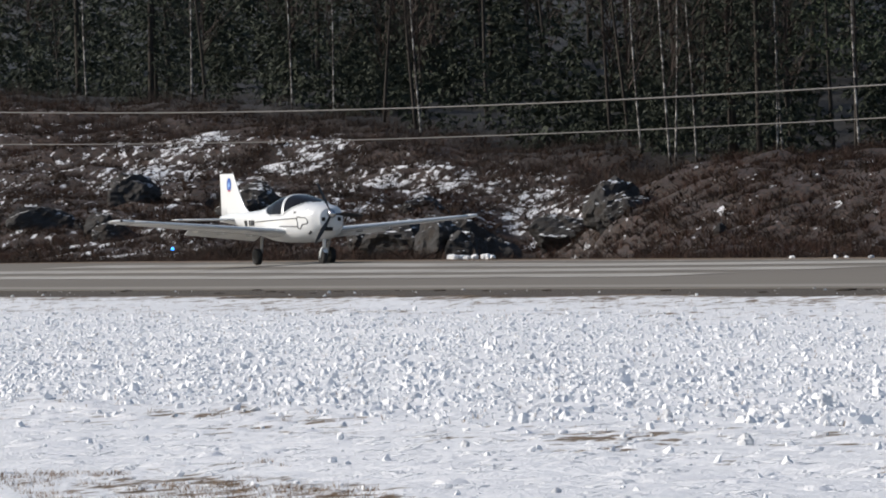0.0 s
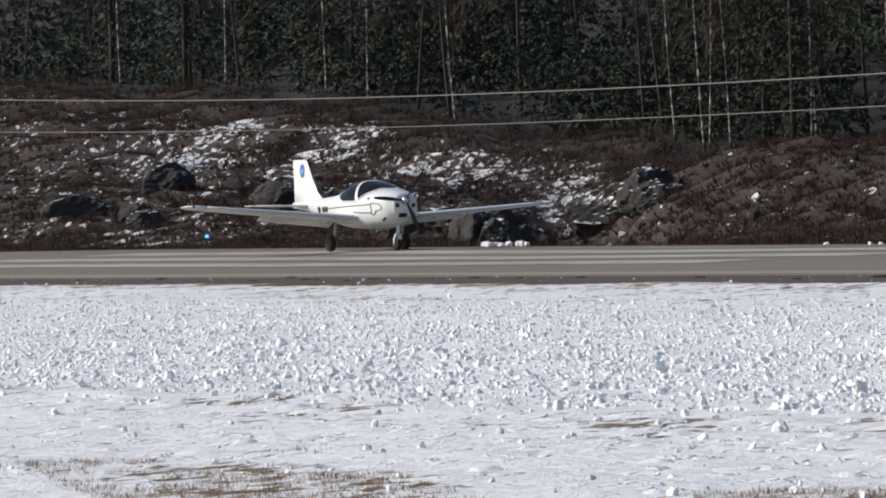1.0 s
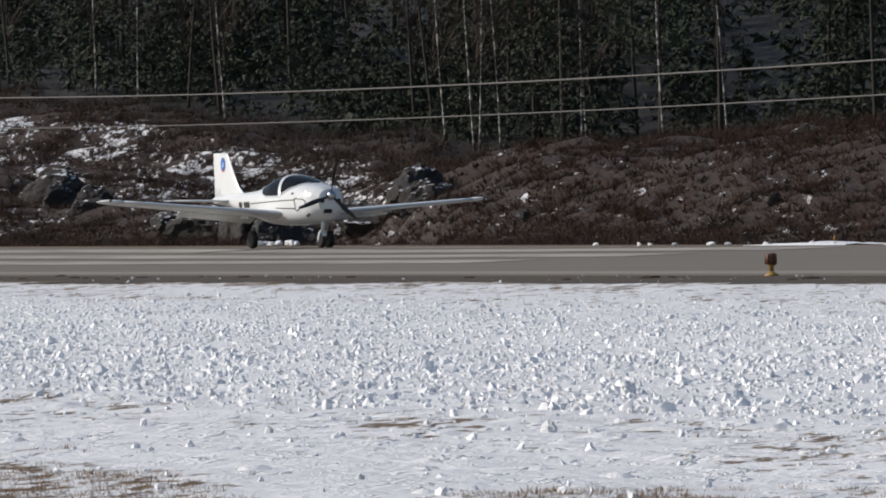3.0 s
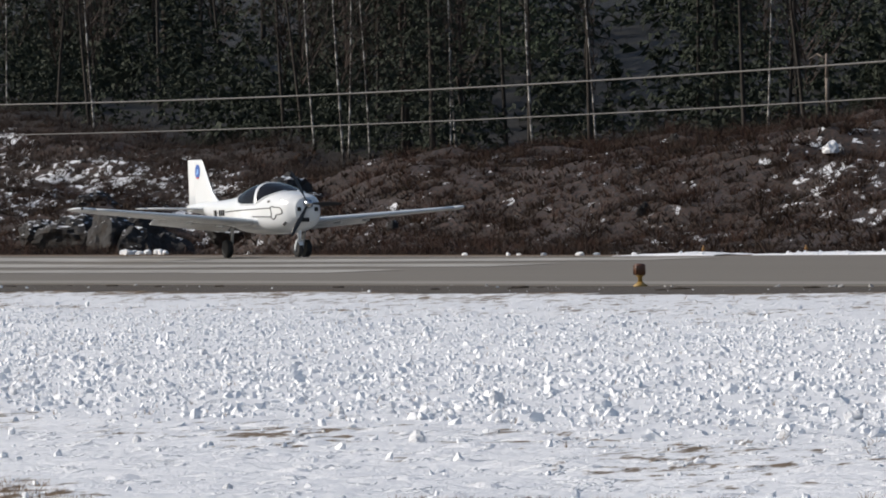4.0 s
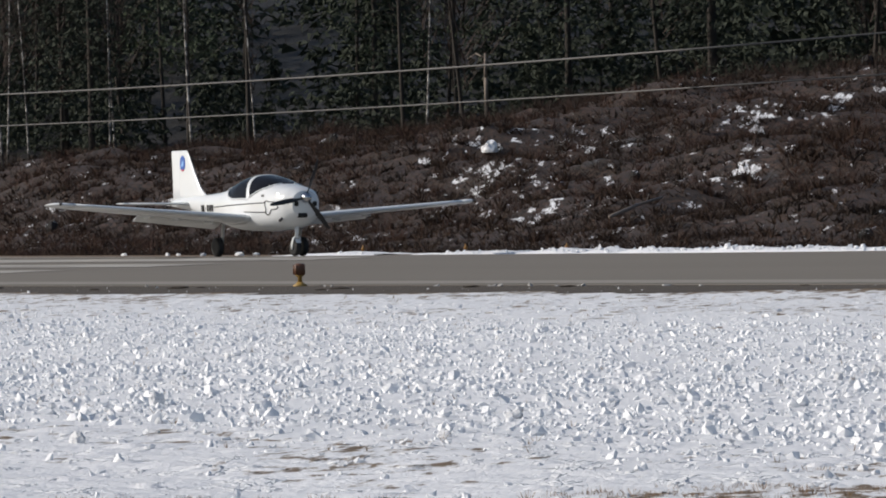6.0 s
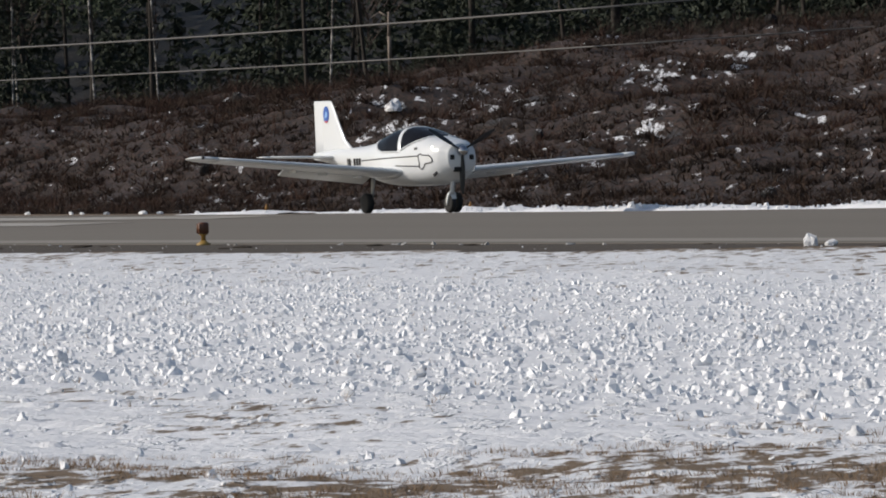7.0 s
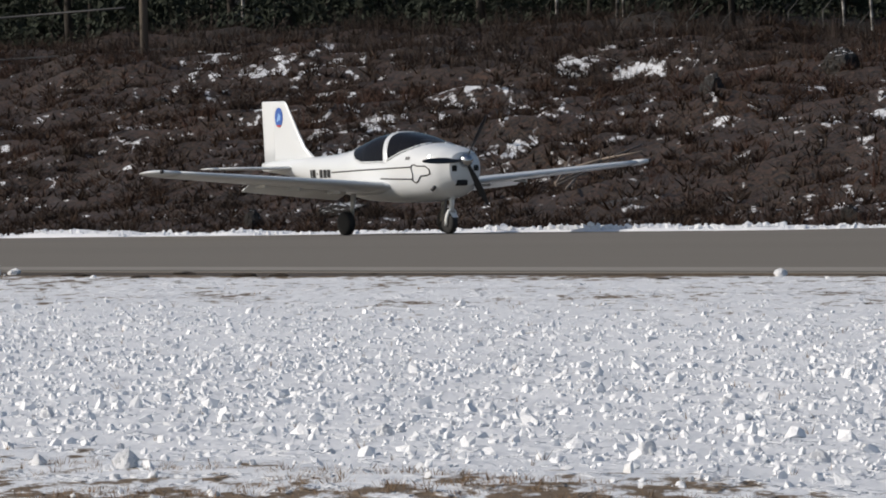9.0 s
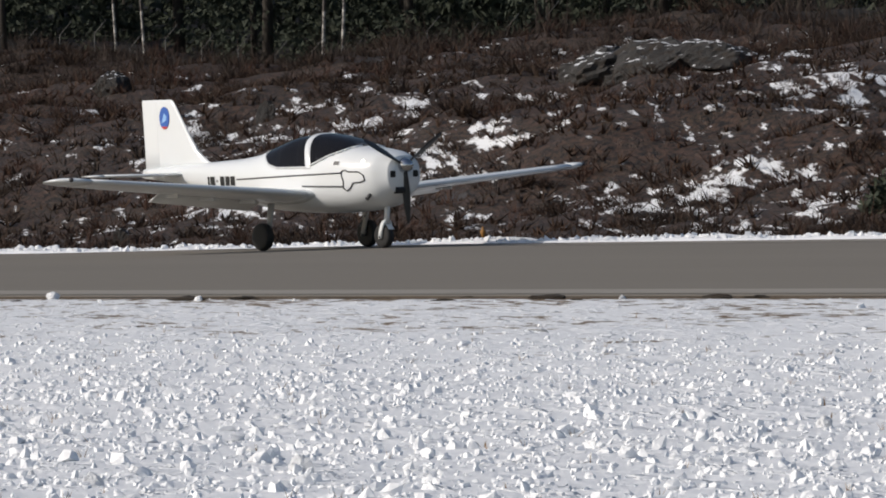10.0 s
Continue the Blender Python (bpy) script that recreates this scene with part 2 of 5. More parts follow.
def ground_material():
    """Snow with dead grass showing through, heath and rock on the bank."""
    m, nt, bs = material("snowy ground")
    y = axis(nt, "Y")
    x = axis(nt, "X")
    snow = mix(nt, noise_out(nt, 0.8, 5, (0.4, 1, 1)), (0.75, 0.765, 0.79), (0.87, 0.88, 0.895))
    straw = mix(nt, noise_out(nt, 7, 5), (0.085, 0.058, 0.034), (0.25, 0.172, 0.10))
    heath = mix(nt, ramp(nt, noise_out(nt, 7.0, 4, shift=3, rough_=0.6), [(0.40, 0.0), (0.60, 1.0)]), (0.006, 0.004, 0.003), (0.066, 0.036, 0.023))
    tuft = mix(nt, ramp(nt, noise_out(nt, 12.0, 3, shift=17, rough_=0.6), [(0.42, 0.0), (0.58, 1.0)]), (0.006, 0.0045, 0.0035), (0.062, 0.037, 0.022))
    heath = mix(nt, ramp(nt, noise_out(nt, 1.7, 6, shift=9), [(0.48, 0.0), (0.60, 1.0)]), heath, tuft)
    stone = mix(nt, noise_out(nt, 1.2, 8, shift=5), (0.02, 0.02, 0.022), (0.085, 0.08, 0.077))
    # how bare the near snow is, by distance from the strip: thin towards the eye, thin at the shoulder
    edge = calc(nt, "SUBTRACT", 0.6, calc(nt, "MULTIPLY", span(nt, x, -100.0, -66.0), 2.8))
    reach = span(nt, calc(nt, "ADD", y, calc(nt, "MULTIPLY", edge, span(nt, y, 34.0, 44.0))), 0.0, 60.0)
    bare = ramp(nt, reach, [(0.0, 0.36), (0.29, 0.37), (0.305, 0.45), (0.34, 0.468), (0.358, 0.36), (0.37, 0.27), (0.54, 0.37), (0.62, 0.425), (0.66, 0.465), (0.71, 0.46), (0.735, 0.475), (0.76, 0.50), (0.775, 0.57), (0.788, 0.68), (0.805, 1.0), (0.9, 1.0)])
    # thawed turf: one sheet down the field, one strip near the eye
    open_end = calc(nt, "SUBTRACT", x, calc(nt, "MULTIPLY", calc(nt, "SUBTRACT", y, 18.0), 0.25))
    sheet = ramp(nt, span(nt, open_end, -40.0, -20.0), [(0.0, 0.0), (0.18, 0.0), (0.24, 0.43), (0.36, 0.508), (0.6, 0.545), (1.0, 0.55)])
    sheet = calc(nt, "MULTIPLY", sheet, ramp(nt, span(nt, y, 0.0, 40.0), [(0.0, 1.0), (0.48, 1.0), (0.51, 0.85), (0.54, 0.0), (1.0, 0.0)]))
    strip_ = calc(nt, "ADD", y, calc(nt, "MULTIPLY", calc(nt, "ADD", x, 42.0), 0.25))
    strip_ = ramp(nt, span(nt, strip_, 10.0, 20.0), [(0.0, 0.0), (0.33, 0.0), (0.38, 0.45), (0.44, 0.525), (0.54, 0.51), (0.60, 0.43), (0.63, 0.0), (1.0, 0.0)])
    strip_ = calc(nt, "MULTIPLY", strip_, ramp(nt, span(nt, x, -60.0, -20.0), [(0.0, 0.0), (0.32, 0.0), (0.36, 0.9), (0.45, 1.0), (0.62, 0.9), (0.68, 0.0), (1.0, 0.0)]))
    bare = calc(nt, "MAXIMUM", bare, calc(nt, "MAXIMUM", sheet, strip_))
    patch = calc(nt, "ADD", calc(nt, "MULTIPLY", drifted(nt, 0.6, 4, 0.5, shift=2), 0.36), calc(nt, "MULTIPLY", drifted(nt, 4.5, 8, 0.33, 0.68), 0.64))
    grassy = ramp(nt, calc(nt, "SUBTRACT", bare, patch), [(0.0, 0.0), (0.045, 1.0)])
    near = mix(nt, grassy, snow, straw)
    # the bank: snow lies in patches that come and go along it
    lies = nt.nodes.new("ShaderNodeAttribute")
    lies.attribute_name = "snow_lie"
    cover = lies.outputs["Fac"]
    flake = calc(nt, "ADD", calc(nt, "MULTIPLY", drifted(nt, 0.8, 4, 0.4, shift=11), 0.30), calc(nt, "MULTIPLY", drifted(nt, 2.7, 10, 0.33, 0.66, shift=1), 0.70))
    white = ramp(nt, calc(nt, "SUBTRACT", cover, flake), [(0.0, 0.0), (0.03, 1.0)])
    rocky = ramp(nt, noise_out(nt, 0.3, 6, shift=21), [(0.66, 0.0), (0.70, 1.0)])
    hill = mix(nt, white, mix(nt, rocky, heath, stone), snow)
    # floor of the wood: the canopy's shade is put into this near-black colour
    shaded_floor = mix(nt, noise_out(nt, 0.5, 5), (0.006, 0.006, 0.006), (0.018, 0.016, 0.013))
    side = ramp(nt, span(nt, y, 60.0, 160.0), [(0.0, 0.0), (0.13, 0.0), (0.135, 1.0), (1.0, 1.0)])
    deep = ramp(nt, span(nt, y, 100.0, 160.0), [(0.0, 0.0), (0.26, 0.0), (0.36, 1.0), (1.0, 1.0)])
    nt.links.new(mix(nt, side, near, mix(nt, deep, hill, shaded_floor)), bs.inputs["Base Color"])
    bs.inputs["Roughness"].default_value = 0.75
    h = calc(nt, "ADD", noise_out(nt, 3.0, 8, (0.6, 1, 1)), calc(nt, "MULTIPLY", noise_out(nt, 14.0, 5), 0.45))
    ridge = ramp(nt, drifted(nt, 2.6, 5, 0.5, shift=6), [(0.55, 0.0), (0.61, 1.0)])
    bump(nt, bs, calc(nt, "ADD", h, calc(nt, "MULTIPLY", ridge, 0.6)), 0.8, 0.07)
    return m


def asphalt_material():
    m, nt, bs = material("worn asphalt")
    a = mix(nt, noise_out(nt, 0.25, 5, (0.12, 1, 1)), (0.150, 0.133, 0.112), (0.196, 0.176, 0.150))
    a = mix(nt, calc(nt, "MULTIPLY", noise_out(nt, 60, 3), 0.35), a, (0.29, 0.27, 0.24))
    nt.links.new(a, bs.inputs["Base Color"])
    bs.inputs["Roughness"].default_value = 0.9
    bs.inputs["Specular IOR Level"].default_value = 0.2
    bump(nt, bs, noise_out(nt, 90, 3), 0.3, 0.004)
    return m


def paint_on_asphalt():
    m, nt, bs = material("worn road paint")
    worn = ramp(nt, noise_out(nt, 0.7, 6, (0.3, 1, 1)), [(0.42, 0.0), (0.75, 1.0)])
    nt.links.new(mix(nt, worn, (0.42, 0.40, 0.365), (0.235, 0.215, 0.188)), bs.inputs["Base Color"])
    bs.inputs["Roughness"].default_value = 0.85
    bs.inputs["Specular IOR Level"].default_value = 0.2
    return m


def snow_material():
    m, nt, bs = material("crusted snow")
    nt.links.new(mix(nt, noise_out(nt, 3, 5), (0.80, 0.815, 0.84), (0.89, 0.895, 0.91)), bs.inputs["Base Color"])
    bs.inputs["Roughness"].default_value = 0.7
    bump(nt, bs, noise_out(nt, 40, 5), 0.6, 0.02)
    return m


def leaf_material(name, dark, light, patchy=None):
    """Foliage that varies from clump to clump and tree to tree."""
    m, nt, bs = material(name)
    geo = nt.nodes.new("ShaderNodeNewGeometry")
    info = nt.nodes.new("ShaderNodeObjectInfo")
    f = calc(nt, "ADD", calc(nt, "MULTIPLY", geo.outputs["Random Per Island"], 0.6), calc(nt, "MULTIPLY", info.outputs["Random"], 0.4))
    leaf = mix(nt, f, dark, light)
    if patchy:
        sort = ramp(nt, noise_out(nt, 0.35, 5, shift=13), [(0.36, 0.0), (0.62, 1.0)])
        leaf = mix(nt, sort, mix(nt, f, *patchy), leaf)
    nt.links.new(leaf, bs.inputs["Base Color"])
    bs.inputs["Roughness"].default_value = 0.75
    bs.inputs["Specular IOR Level"].default_value = 0.2
    return m


def birch_bark():
    m, nt, bs = material("birch bark")
    band = ramp(nt, noise_out(nt, 2.2, 5, (1, 1, 1.6)), [(0.47, 0.0), (0.60, 1.0)])
    nt.links.new(mix(nt, band, (0.05, 0.042, 0.038), (0.50, 0.48, 0.45)), bs.inputs["Base Color"])
    bs.inputs["Roughness"].default_value = 0.7
    return m


def tinted_glass():
    m, nt, bs = material("tinted canopy glass")
    bs.inputs["Base Color"].default_value = (0.018, 0.019, 0.024, 1)
    bs.inputs["Roughness"].default_value = 0.06
    bs.inputs["Transmission Weight"].default_value = 0.4
    bs.inputs["IOR"].default_value = 1.12
    return m


def glow(name, c, power):
    m, nt, bs = material(name)
    bs.inputs["Base Color"].default_value = (*c, 1)
    bs.inputs["Emission Color"].default_value = (*c, 1)
    bs.inputs["Emission Strength"].default_value = power
    return m


GROUND, ASPHALT, PAINT, SNOW = ground_material(), asphalt_material(), paint_on_asphalt(), snow_material()
FADED = plain("nearly worn-off line paint", (0.265, 0.242, 0.21), 0.9, var=0.15, scale=1.5)
GRAVEL = plain("damp gravel", (0.075, 0.06, 0.047), 0.95, var=0.5, scale=9, bumpy=0.8)
OLD_ICE = plain("dirty old ice", (0.36, 0.35, 0.34), 0.6, var=0.4, scale=7, bumpy=0.5)
SPRUCE = leaf_material("spruce needles", (0.021, 0.027, 0.021), (0.046, 0.056, 0.037))
PINE = leaf_material("pine needles", (0.026, 0.037, 0.024), (0.062, 0.080, 0.044))
TWIG = leaf_material("bare twigs", (0.025, 0.018, 0.015), (0.085, 0.062, 0.052))
SCRUB = leaf_material("reddish brown scrub", (0.024, 0.013, 0.010), (0.098, 0.048, 0.033))
HEATHER = leaf_material("withered heather and grass", (0.019, 0.0115, 0.0085), (0.092, 0.050, 0.031), ((0.014, 0.010, 0.008), (0.064, 0.044, 0.032)))
BARK = plain("dark bark", (0.032, 0.026, 0.021), 0.9, var=0.5, scale=5, bumpy=0.5)
DEAD = plain("bleached dead wood", (0.22, 0.18, 0.15), 0.85, var=0.3, scale=4)
BIRCH = birch_bark()
WHITE = plain("white gelcoat", (0.69, 0.715, 0.735), 0.24, var=0.03, scale=2.0)
BLACK = plain("black rubber", (0.011, 0.011, 0.012), 0.75, var=0.3, scale=20)
DARKBLADE = plain("black composite blade", (0.02, 0.02, 0.022), 0.35)
STEEL = plain("polished spinner metal", (0.46, 0.47, 0.49), 0.16, 1.0, var=0.05)
GREY = plain("grey cockpit lining", (0.025, 0.025, 0.028), 0.8)
LINE = plain("dark grey trim", (0.055, 0.055, 0.06), 0.5)
BLUE = plain("blue emblem", (0.03, 0.11, 0.42), 0.4)
RED = plain("red emblem", (0.48, 0.05, 0.05), 0.4)
# main gear legs: shade from the wing above is put into the grey
SHADED_LEG = plain("gear paint greyed for wing shade", (0.34, 0.34, 0.34), 0.5)
PALE = plain("pale blue emblem", (0.25, 0.45, 0.75), 0.4)
GLASS = tinted_glass()
YELLOW = plain("weathered yellow paint", (0.32, 0.20, 0.05), 0.5, var=0.25, scale=15)
AMBER = plain("dull amber plastic", (0.30, 0.14, 0.025), 0.5)
BROWN = plain("rust brown lens", (0.10, 0.04, 0.02), 0.4, var=0.3)
GLOW_SPOT = glow("glowing white spot", (1.0, 0.97, 0.92), 5.0)
BLUE_LAMP = glow("blue taxiway lamp", (0.03, 0.28, 1.0), 3.0)
WIRE = plain("weathered aluminium cable", (0.125, 0.12, 0.117), 0.6, 0.2, var=0.3, scale=1.5)
FENCE = plain("galvanised fence post", (0.09, 0.088, 0.085), 0.7, 0.1, var=0.2)
POLE = plain("grey weathered pole", (0.17, 0.14, 0.115), 0.9, var=0.3, scale=2)


# ---- ground, runway and shoulder ----
def build_ground():
    xs = np.concatenate([np.linspace(-2500, -490, 12), np.arange(-480, -300, 1.2), np.arange(-300, -150, 0.75), np.arange(-150, -20, 0.55), np.linspace(-18, 60, 30), np.linspace(120, 1500, 10)])
    ys = np.concatenate([np.linspace(-1500, -20, 12), np.arange(-10, 8, 1.5), np.arange(8, 47, 0.3), np.arange(47, 74, 0.6), np.arange(74, 142, 0.7), np.arange(143, 260, 4.0), np.linspace(270, 900, 15), np.linspace(1000, 3000, 6)])
    gx, gy = np.meshgrid(xs, ys, indexing="xy")
    v = np.stack([gx, gy, land(gx, gy)], -1).reshape(-1, 3)
    nx, ny = len(xs), len(ys)
    k = (np.arange(ny - 1)[:, None] * nx + np.arange(nx - 1)[None]).ravel()
    f = np.stack([k, k + 1, k + nx + 1, k + nx], -1)
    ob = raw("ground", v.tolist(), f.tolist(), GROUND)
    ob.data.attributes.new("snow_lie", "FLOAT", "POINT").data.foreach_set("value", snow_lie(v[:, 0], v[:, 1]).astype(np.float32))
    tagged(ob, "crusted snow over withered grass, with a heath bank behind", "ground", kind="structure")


def strip(name, x0, x1, y0, y1, lift, mat, step=2.0, thick=0.0, ragged=0.0, narrow=0.0):
    """A band laid along the runway on its swell."""
    xs = np.arange(x0, x1 + 0.01, step)
    v, f = [], []
    for x in xs:
        w0 = ragged * float(rough(x * 0.5, 3.0, 3)) * (1 - 0.7 * float(ease(-100, -66, x))) + narrow * float(ease(-100, -66, x))
        w1 = 0.1 * ragged * float(rough(x * 0.5, 31.0, 3))
        ya = y0 + w0
        ym = 64.0 if y0 < 64 < y1 else (ya + y1) / 2
        for y, d in ((ya, thick), (ya, 0), ((ya + ym) / 2, 0), (ym, 0), ((ym + y1) / 2, 0), (y1 + w1, 0), (y1 + w1, thick)):
            z = float(swell(x, y)) + lift - d
            v.append((x, y, z))
    for i in range(len(xs) - 1):
        for k in range(6):
            a = i * 7 + k
            f.append((a, a + 1, a + 8, a + 7))
    return raw(name, v, f, mat, smooth=False)


def build_runway():
    tagged(strip("runway", -520, 160, NEAR, FAR, 0.01, ASPHALT, 2.0, 0.12), "worn grey-brown asphalt runway, swept of snow", "runway", kind="structure")
    tagged(strip("gravel_shoulder", -520, 160, 45.7, NEAR + 0.3, 0.004, GRAVEL, 0.3, 0.06, 3.0, 2.9), "dark damp gravel strip with bits of ice", "shoulder", kind="structure")
    tagged(strip("edge_line", -520, 160, 49.35, 50.55, 0.014, FADED, 2.0), "faded white line along the asphalt edge", "marking", kind="structure")
    tagged(strip("edge_line", -520, 160, 69.2, 69.9, 0.016, FADED, 2.0), "faded white line along the far asphalt edge", "marking", kind="structure")
    for y in (54.5, 57.8, 61.1, 64.4, 67.0):
        tagged(strip("threshold_bar", -185, -128, y, y + 1.75, 0.018, PAINT, 1.5), "faded white painted bar on asphalt", "marking", "runway threshold bars", "structure")


build_ground()
build_runway()


# ---- snow lumps ----
def lump_arrays(rng, n, xf, yf, size, fine=False, lift=None):
    """Many small angular lumps of snow."""
    t = (1 + 5**0.5) / 2
    base = np.array([(-1, t, 0), (1, t, 0), (-1, -t, 0), (1, -t, 0), (0, -1, t), (0, 1, t), (0, -1, -t), (0, 1, -t), (t, 0, -1), (t, 0, 1), (-t, 0, -1), (-t, 0, 1)], float)
    base /= np.linalg.norm(base[0])
    tri = np.array([(0, 11, 5), (0, 5, 1), (0, 1, 7), (0, 7, 10), (0, 10, 11), (1, 5, 9), (5, 11, 4), (11, 10, 2), (10, 7, 6), (7, 1, 8), (3, 9, 4), (3, 4, 2), (3, 2, 6), (3, 6, 8), (3, 8, 9), (4, 9, 5), (2, 4, 11), (6, 2, 10), (8, 6, 7), (9, 8, 1)])
    if fine:
        base = np.array([(1, 0, 0), (0, 1, 0), (-1, 0, 0), (0, -1, 0), (0, 0, 1), (0, 0, -1)], float)
        tri = np.array([(0, 1, 4), (1, 2, 4), (2, 3, 4), (3, 0, 4), (1, 0, 5), (2, 1, 5), (3, 2, 5), (0, 3, 5)])
    q = len(base)
    y = yf(rng, n)
    x = xf(rng, n, y)
    s = size(rng, n, y)
    v = base[None] * (0.42 + 0.95 * rng.rand(n, q, 1)) * s[:, None, None] * np.stack([0.8 + 0.7 * rng.rand(n), 0.8 + 0.5 * rng.rand(n), 0.75 + 0.95 * rng.rand(n)], -1)[:, None]
    # tumble each piece its own way
    q4 = rng.randn(n, 4)
    q4 /= np.linalg.norm(q4, axis=1, keepdims=True)
    w, i, j, k = (q4[:, m, None] for m in range(4))
    px, py, pz = v[..., 0], v[..., 1], v[..., 2]
    vx = (1 - 2 * (j * j + k * k)) * px + 2 * (i * j - k * w) * py + 2 * (i * k + j * w) * pz
    vy = 2 * (i * j + k * w) * px + (1 - 2 * (i * i + k * k)) * py + 2 * (j * k - i * w) * pz
    vz = 2 * (i * k - j * w) * px + 2 * (j * k + i * w) * py + (1 - 2 * (i * i + j * j)) * pz
    z = land(x, y) + s * 0.22 + (lift(x) if lift else 0)
    v = np.stack([vx + x[:, None], vy + y[:, None], vz + z[:, None]], -1)
    f = tri[None] + q * np.arange(n)[:, None, None]
    return v.reshape(-1, 3).tolist(), f.reshape(-1, 3).tolist()


def build_lumps():
    rng = np.random.RandomState(3)

    def xs(r, n, y):
        return -y * (1.0 + 2.25 * r.rand(n)) - 1

    def field_y(r, n):
        return 21.0 - 2.2 * r.rand(n) ** 3 + 16.0 * r.rand(n) ** 1.05 + 5.0 * r.rand(n) ** 3

    v, f = lump_arrays(rng, 24000, xs, field_y, lambda r, n, y: 0.007 + 0.014 * r.rand(n), True)
    tagged(raw("snow_crumbs", v, f, SNOW, False), "fine crumbs of wind-blown snow scattered over the field", "snow", kind="stuff")
    v, f = lump_arrays(rng, 6800, xs, field_y, lambda r, n, y: (0.0105 + 0.014 * r.rand(n) + 0.024 * r.rand(n) ** 8) * (1.2 - 0.3 * ease(22, 36, y)))
    tagged(raw("snow_crumbs", v, f, SNOW, False), "crumbled wind-blown snow scattered over the field", "snow", kind="stuff")
    v, f = lump_arrays(rng, 6800, xs, field_y, lambda r, n, y: (0.0105 + 0.014 * r.rand(n) + 0.024 * r.rand(n) ** 8) * (1.2 - 0.3 * ease(22, 36, y)))
    tagged(raw("snow_crumbs", v, f, SNOW, False), "sharp-edged crumbs of crusted snow scattered over the field", "snow", kind="stuff")
    v, f = lump_arrays(rng, 700, xs, lambda r, n: 14 + 7 * r.rand(n), lambda r, n, y: 0.006 + 0.03 * r.rand(n) ** 4)
    tagged(raw("snow_crumbs", v, f, SNOW, False), "sparse small crumbs on smooth crusted snow", "snow", kind="stuff")
    v, f = lump_arrays(rng, 130, lambda r, n, y: -y * (1.0 + 2.2 * r.rand(n)), lambda r, n: 45.5 + 3.6 * r.rand(n), lambda r, n, y: 0.01 + 0.028 * r.rand(n) ** 6)
    tagged(raw("ice_crumbs", v, f, SNOW, False), "bits of ice and snow on the gravel", "snow", kind="stuff")
    v, f = lump_arrays(rng, 190, lambda r, n, y: -124 + 40 * r.rand(n) ** 0.8, lambda r, n: 48.5 + 0.9 * r.rand(n), lambda r, n, y: 0.018 + 0.04 * r.rand(n) ** 2)
    tagged(raw("ice_crumbs", v, f, OLD_ICE, False), "row of dirty grey ice lumps along the asphalt edge", "ice", kind="stuff")


def on_turf(x, y):
    """Where the field has thawed down to its grass."""
    return (x > -34.5 + 0.25 * (y - 18) + 5 * rough(x * 0.2, y * 0.5, 3)) | ((abs(y + 0.25 * (x + 42) - 14.7) < 1.0) & (x < -36) & (x > -45.5))


def build_ripples():
    """Low crests that the wind has cut in the smooth crust, steep to the lee."""
    rng = np.random.RandomState(19)
    n = 520
    y = 12.5 + 8.6 * rng.rand(n) ** 0.8
    x = -y * (1.0 + 2.3 * rng.rand(n))
    keep = ~on_turf(x, y)
    x, y = x[keep], y[keep]
    n = len(x)
    long, wide, high = 0.10 + 0.34 * rng.rand(n) ** 2, 0.05 + 0.09 * rng.rand(n), 0.008 + 0.020 * rng.rand(n) ** 2
    t = np.linspace(-1, 1, 7)
    c, d = math.cos(radians(62)), math.sin(radians(62))
    v = []
    for k, (off, lift) in enumerate(((-1.0, -0.5), (0.0, 1.0), (0.25, 0.9), (0.45, -0.5))):
        u = long[:, None] * t
        w = wide[:, None] * (off * (1 - 0.7 * t * t) + 0.25 * np.sin(3 * t + k + y[:, None] * 9))
        px, py = x[:, None] + u * c - w * d, y[:, None] + u * d + w * c
        v.append(np.stack([px, py, land(px, py) + 0.004 + high[:, None] * lift * (1 - t * t) - 0.006 * (lift < 0)], -1))
    v = np.stack(v, 1).reshape(-1, 3)
    q = np.array([(r * 7 + j, r * 7 + j + 1, r * 7 + j + 8, r * 7 + j + 7) for r in range(3) for j in range(6)])
    f = (q[None] + 28 * np.arange(n)[:, None, None]).reshape(-1, 4)
    tagged(raw("snow_ripples", v.tolist(), f.tolist(), SNOW), "low wind-cut crests on the smooth snow crust", "snow", kind="stuff")


def snow_block(seed, size, tall=0.9):
    rng = random.Random(seed)
    bm = bmesh.new()
    bmesh.ops.create_icosphere(bm, subdivisions=3, radius=1.0)
    off = Vector((rng.uniform(0, 50), rng.uniform(0, 50), rng.uniform(0, 50)))
    for v in bm.verts:
        k = 1 + 0.45 * noise.noise(v.co * 1.1 + off) + 0.18 * noise.noise(v.co * 3.0 + off)
        c = v.co * k
        v.co = Vector((c.x * size, c.y * size * 0.85, max(c.z, -0.35) * size * tall))
    me = bpy.data.meshes.new("snow_block")
    bm.to_mesh(me)
    bm.free()
    me.materials.append(SNOW)
    return me


def build_blocks():
    meshes = [snow_block(k, 1.0, 0.7 + 0.12 * k) for k in range(6)]
    rng = random.Random(5)
    spots = []
    for k in range(100):
        y = 21 + 9 * rng.random() ** 1.6
        spots.append((-y * (1.02 + 2.1 * rng.random()), y, 0.020 + 0.030 * rng.random() ** 2.5))
    spots += BLOCKS
    for k, (x, y, s) in enumerate(spots):
        ob = new("snow_block", meshes[k % 6])
        ob.matrix_world = Matrix.LocRotScale((x, y, float(land(x, y)) + 0.25 * s), Euler((0, 0, rng.random() * 6)), (s, s, s))
        tagged(ob, "large clod of crusted snow lying on the field" if s > 0.12 else "small clod of crusted snow lying on the field", "snow clod", "snow clods on the field")


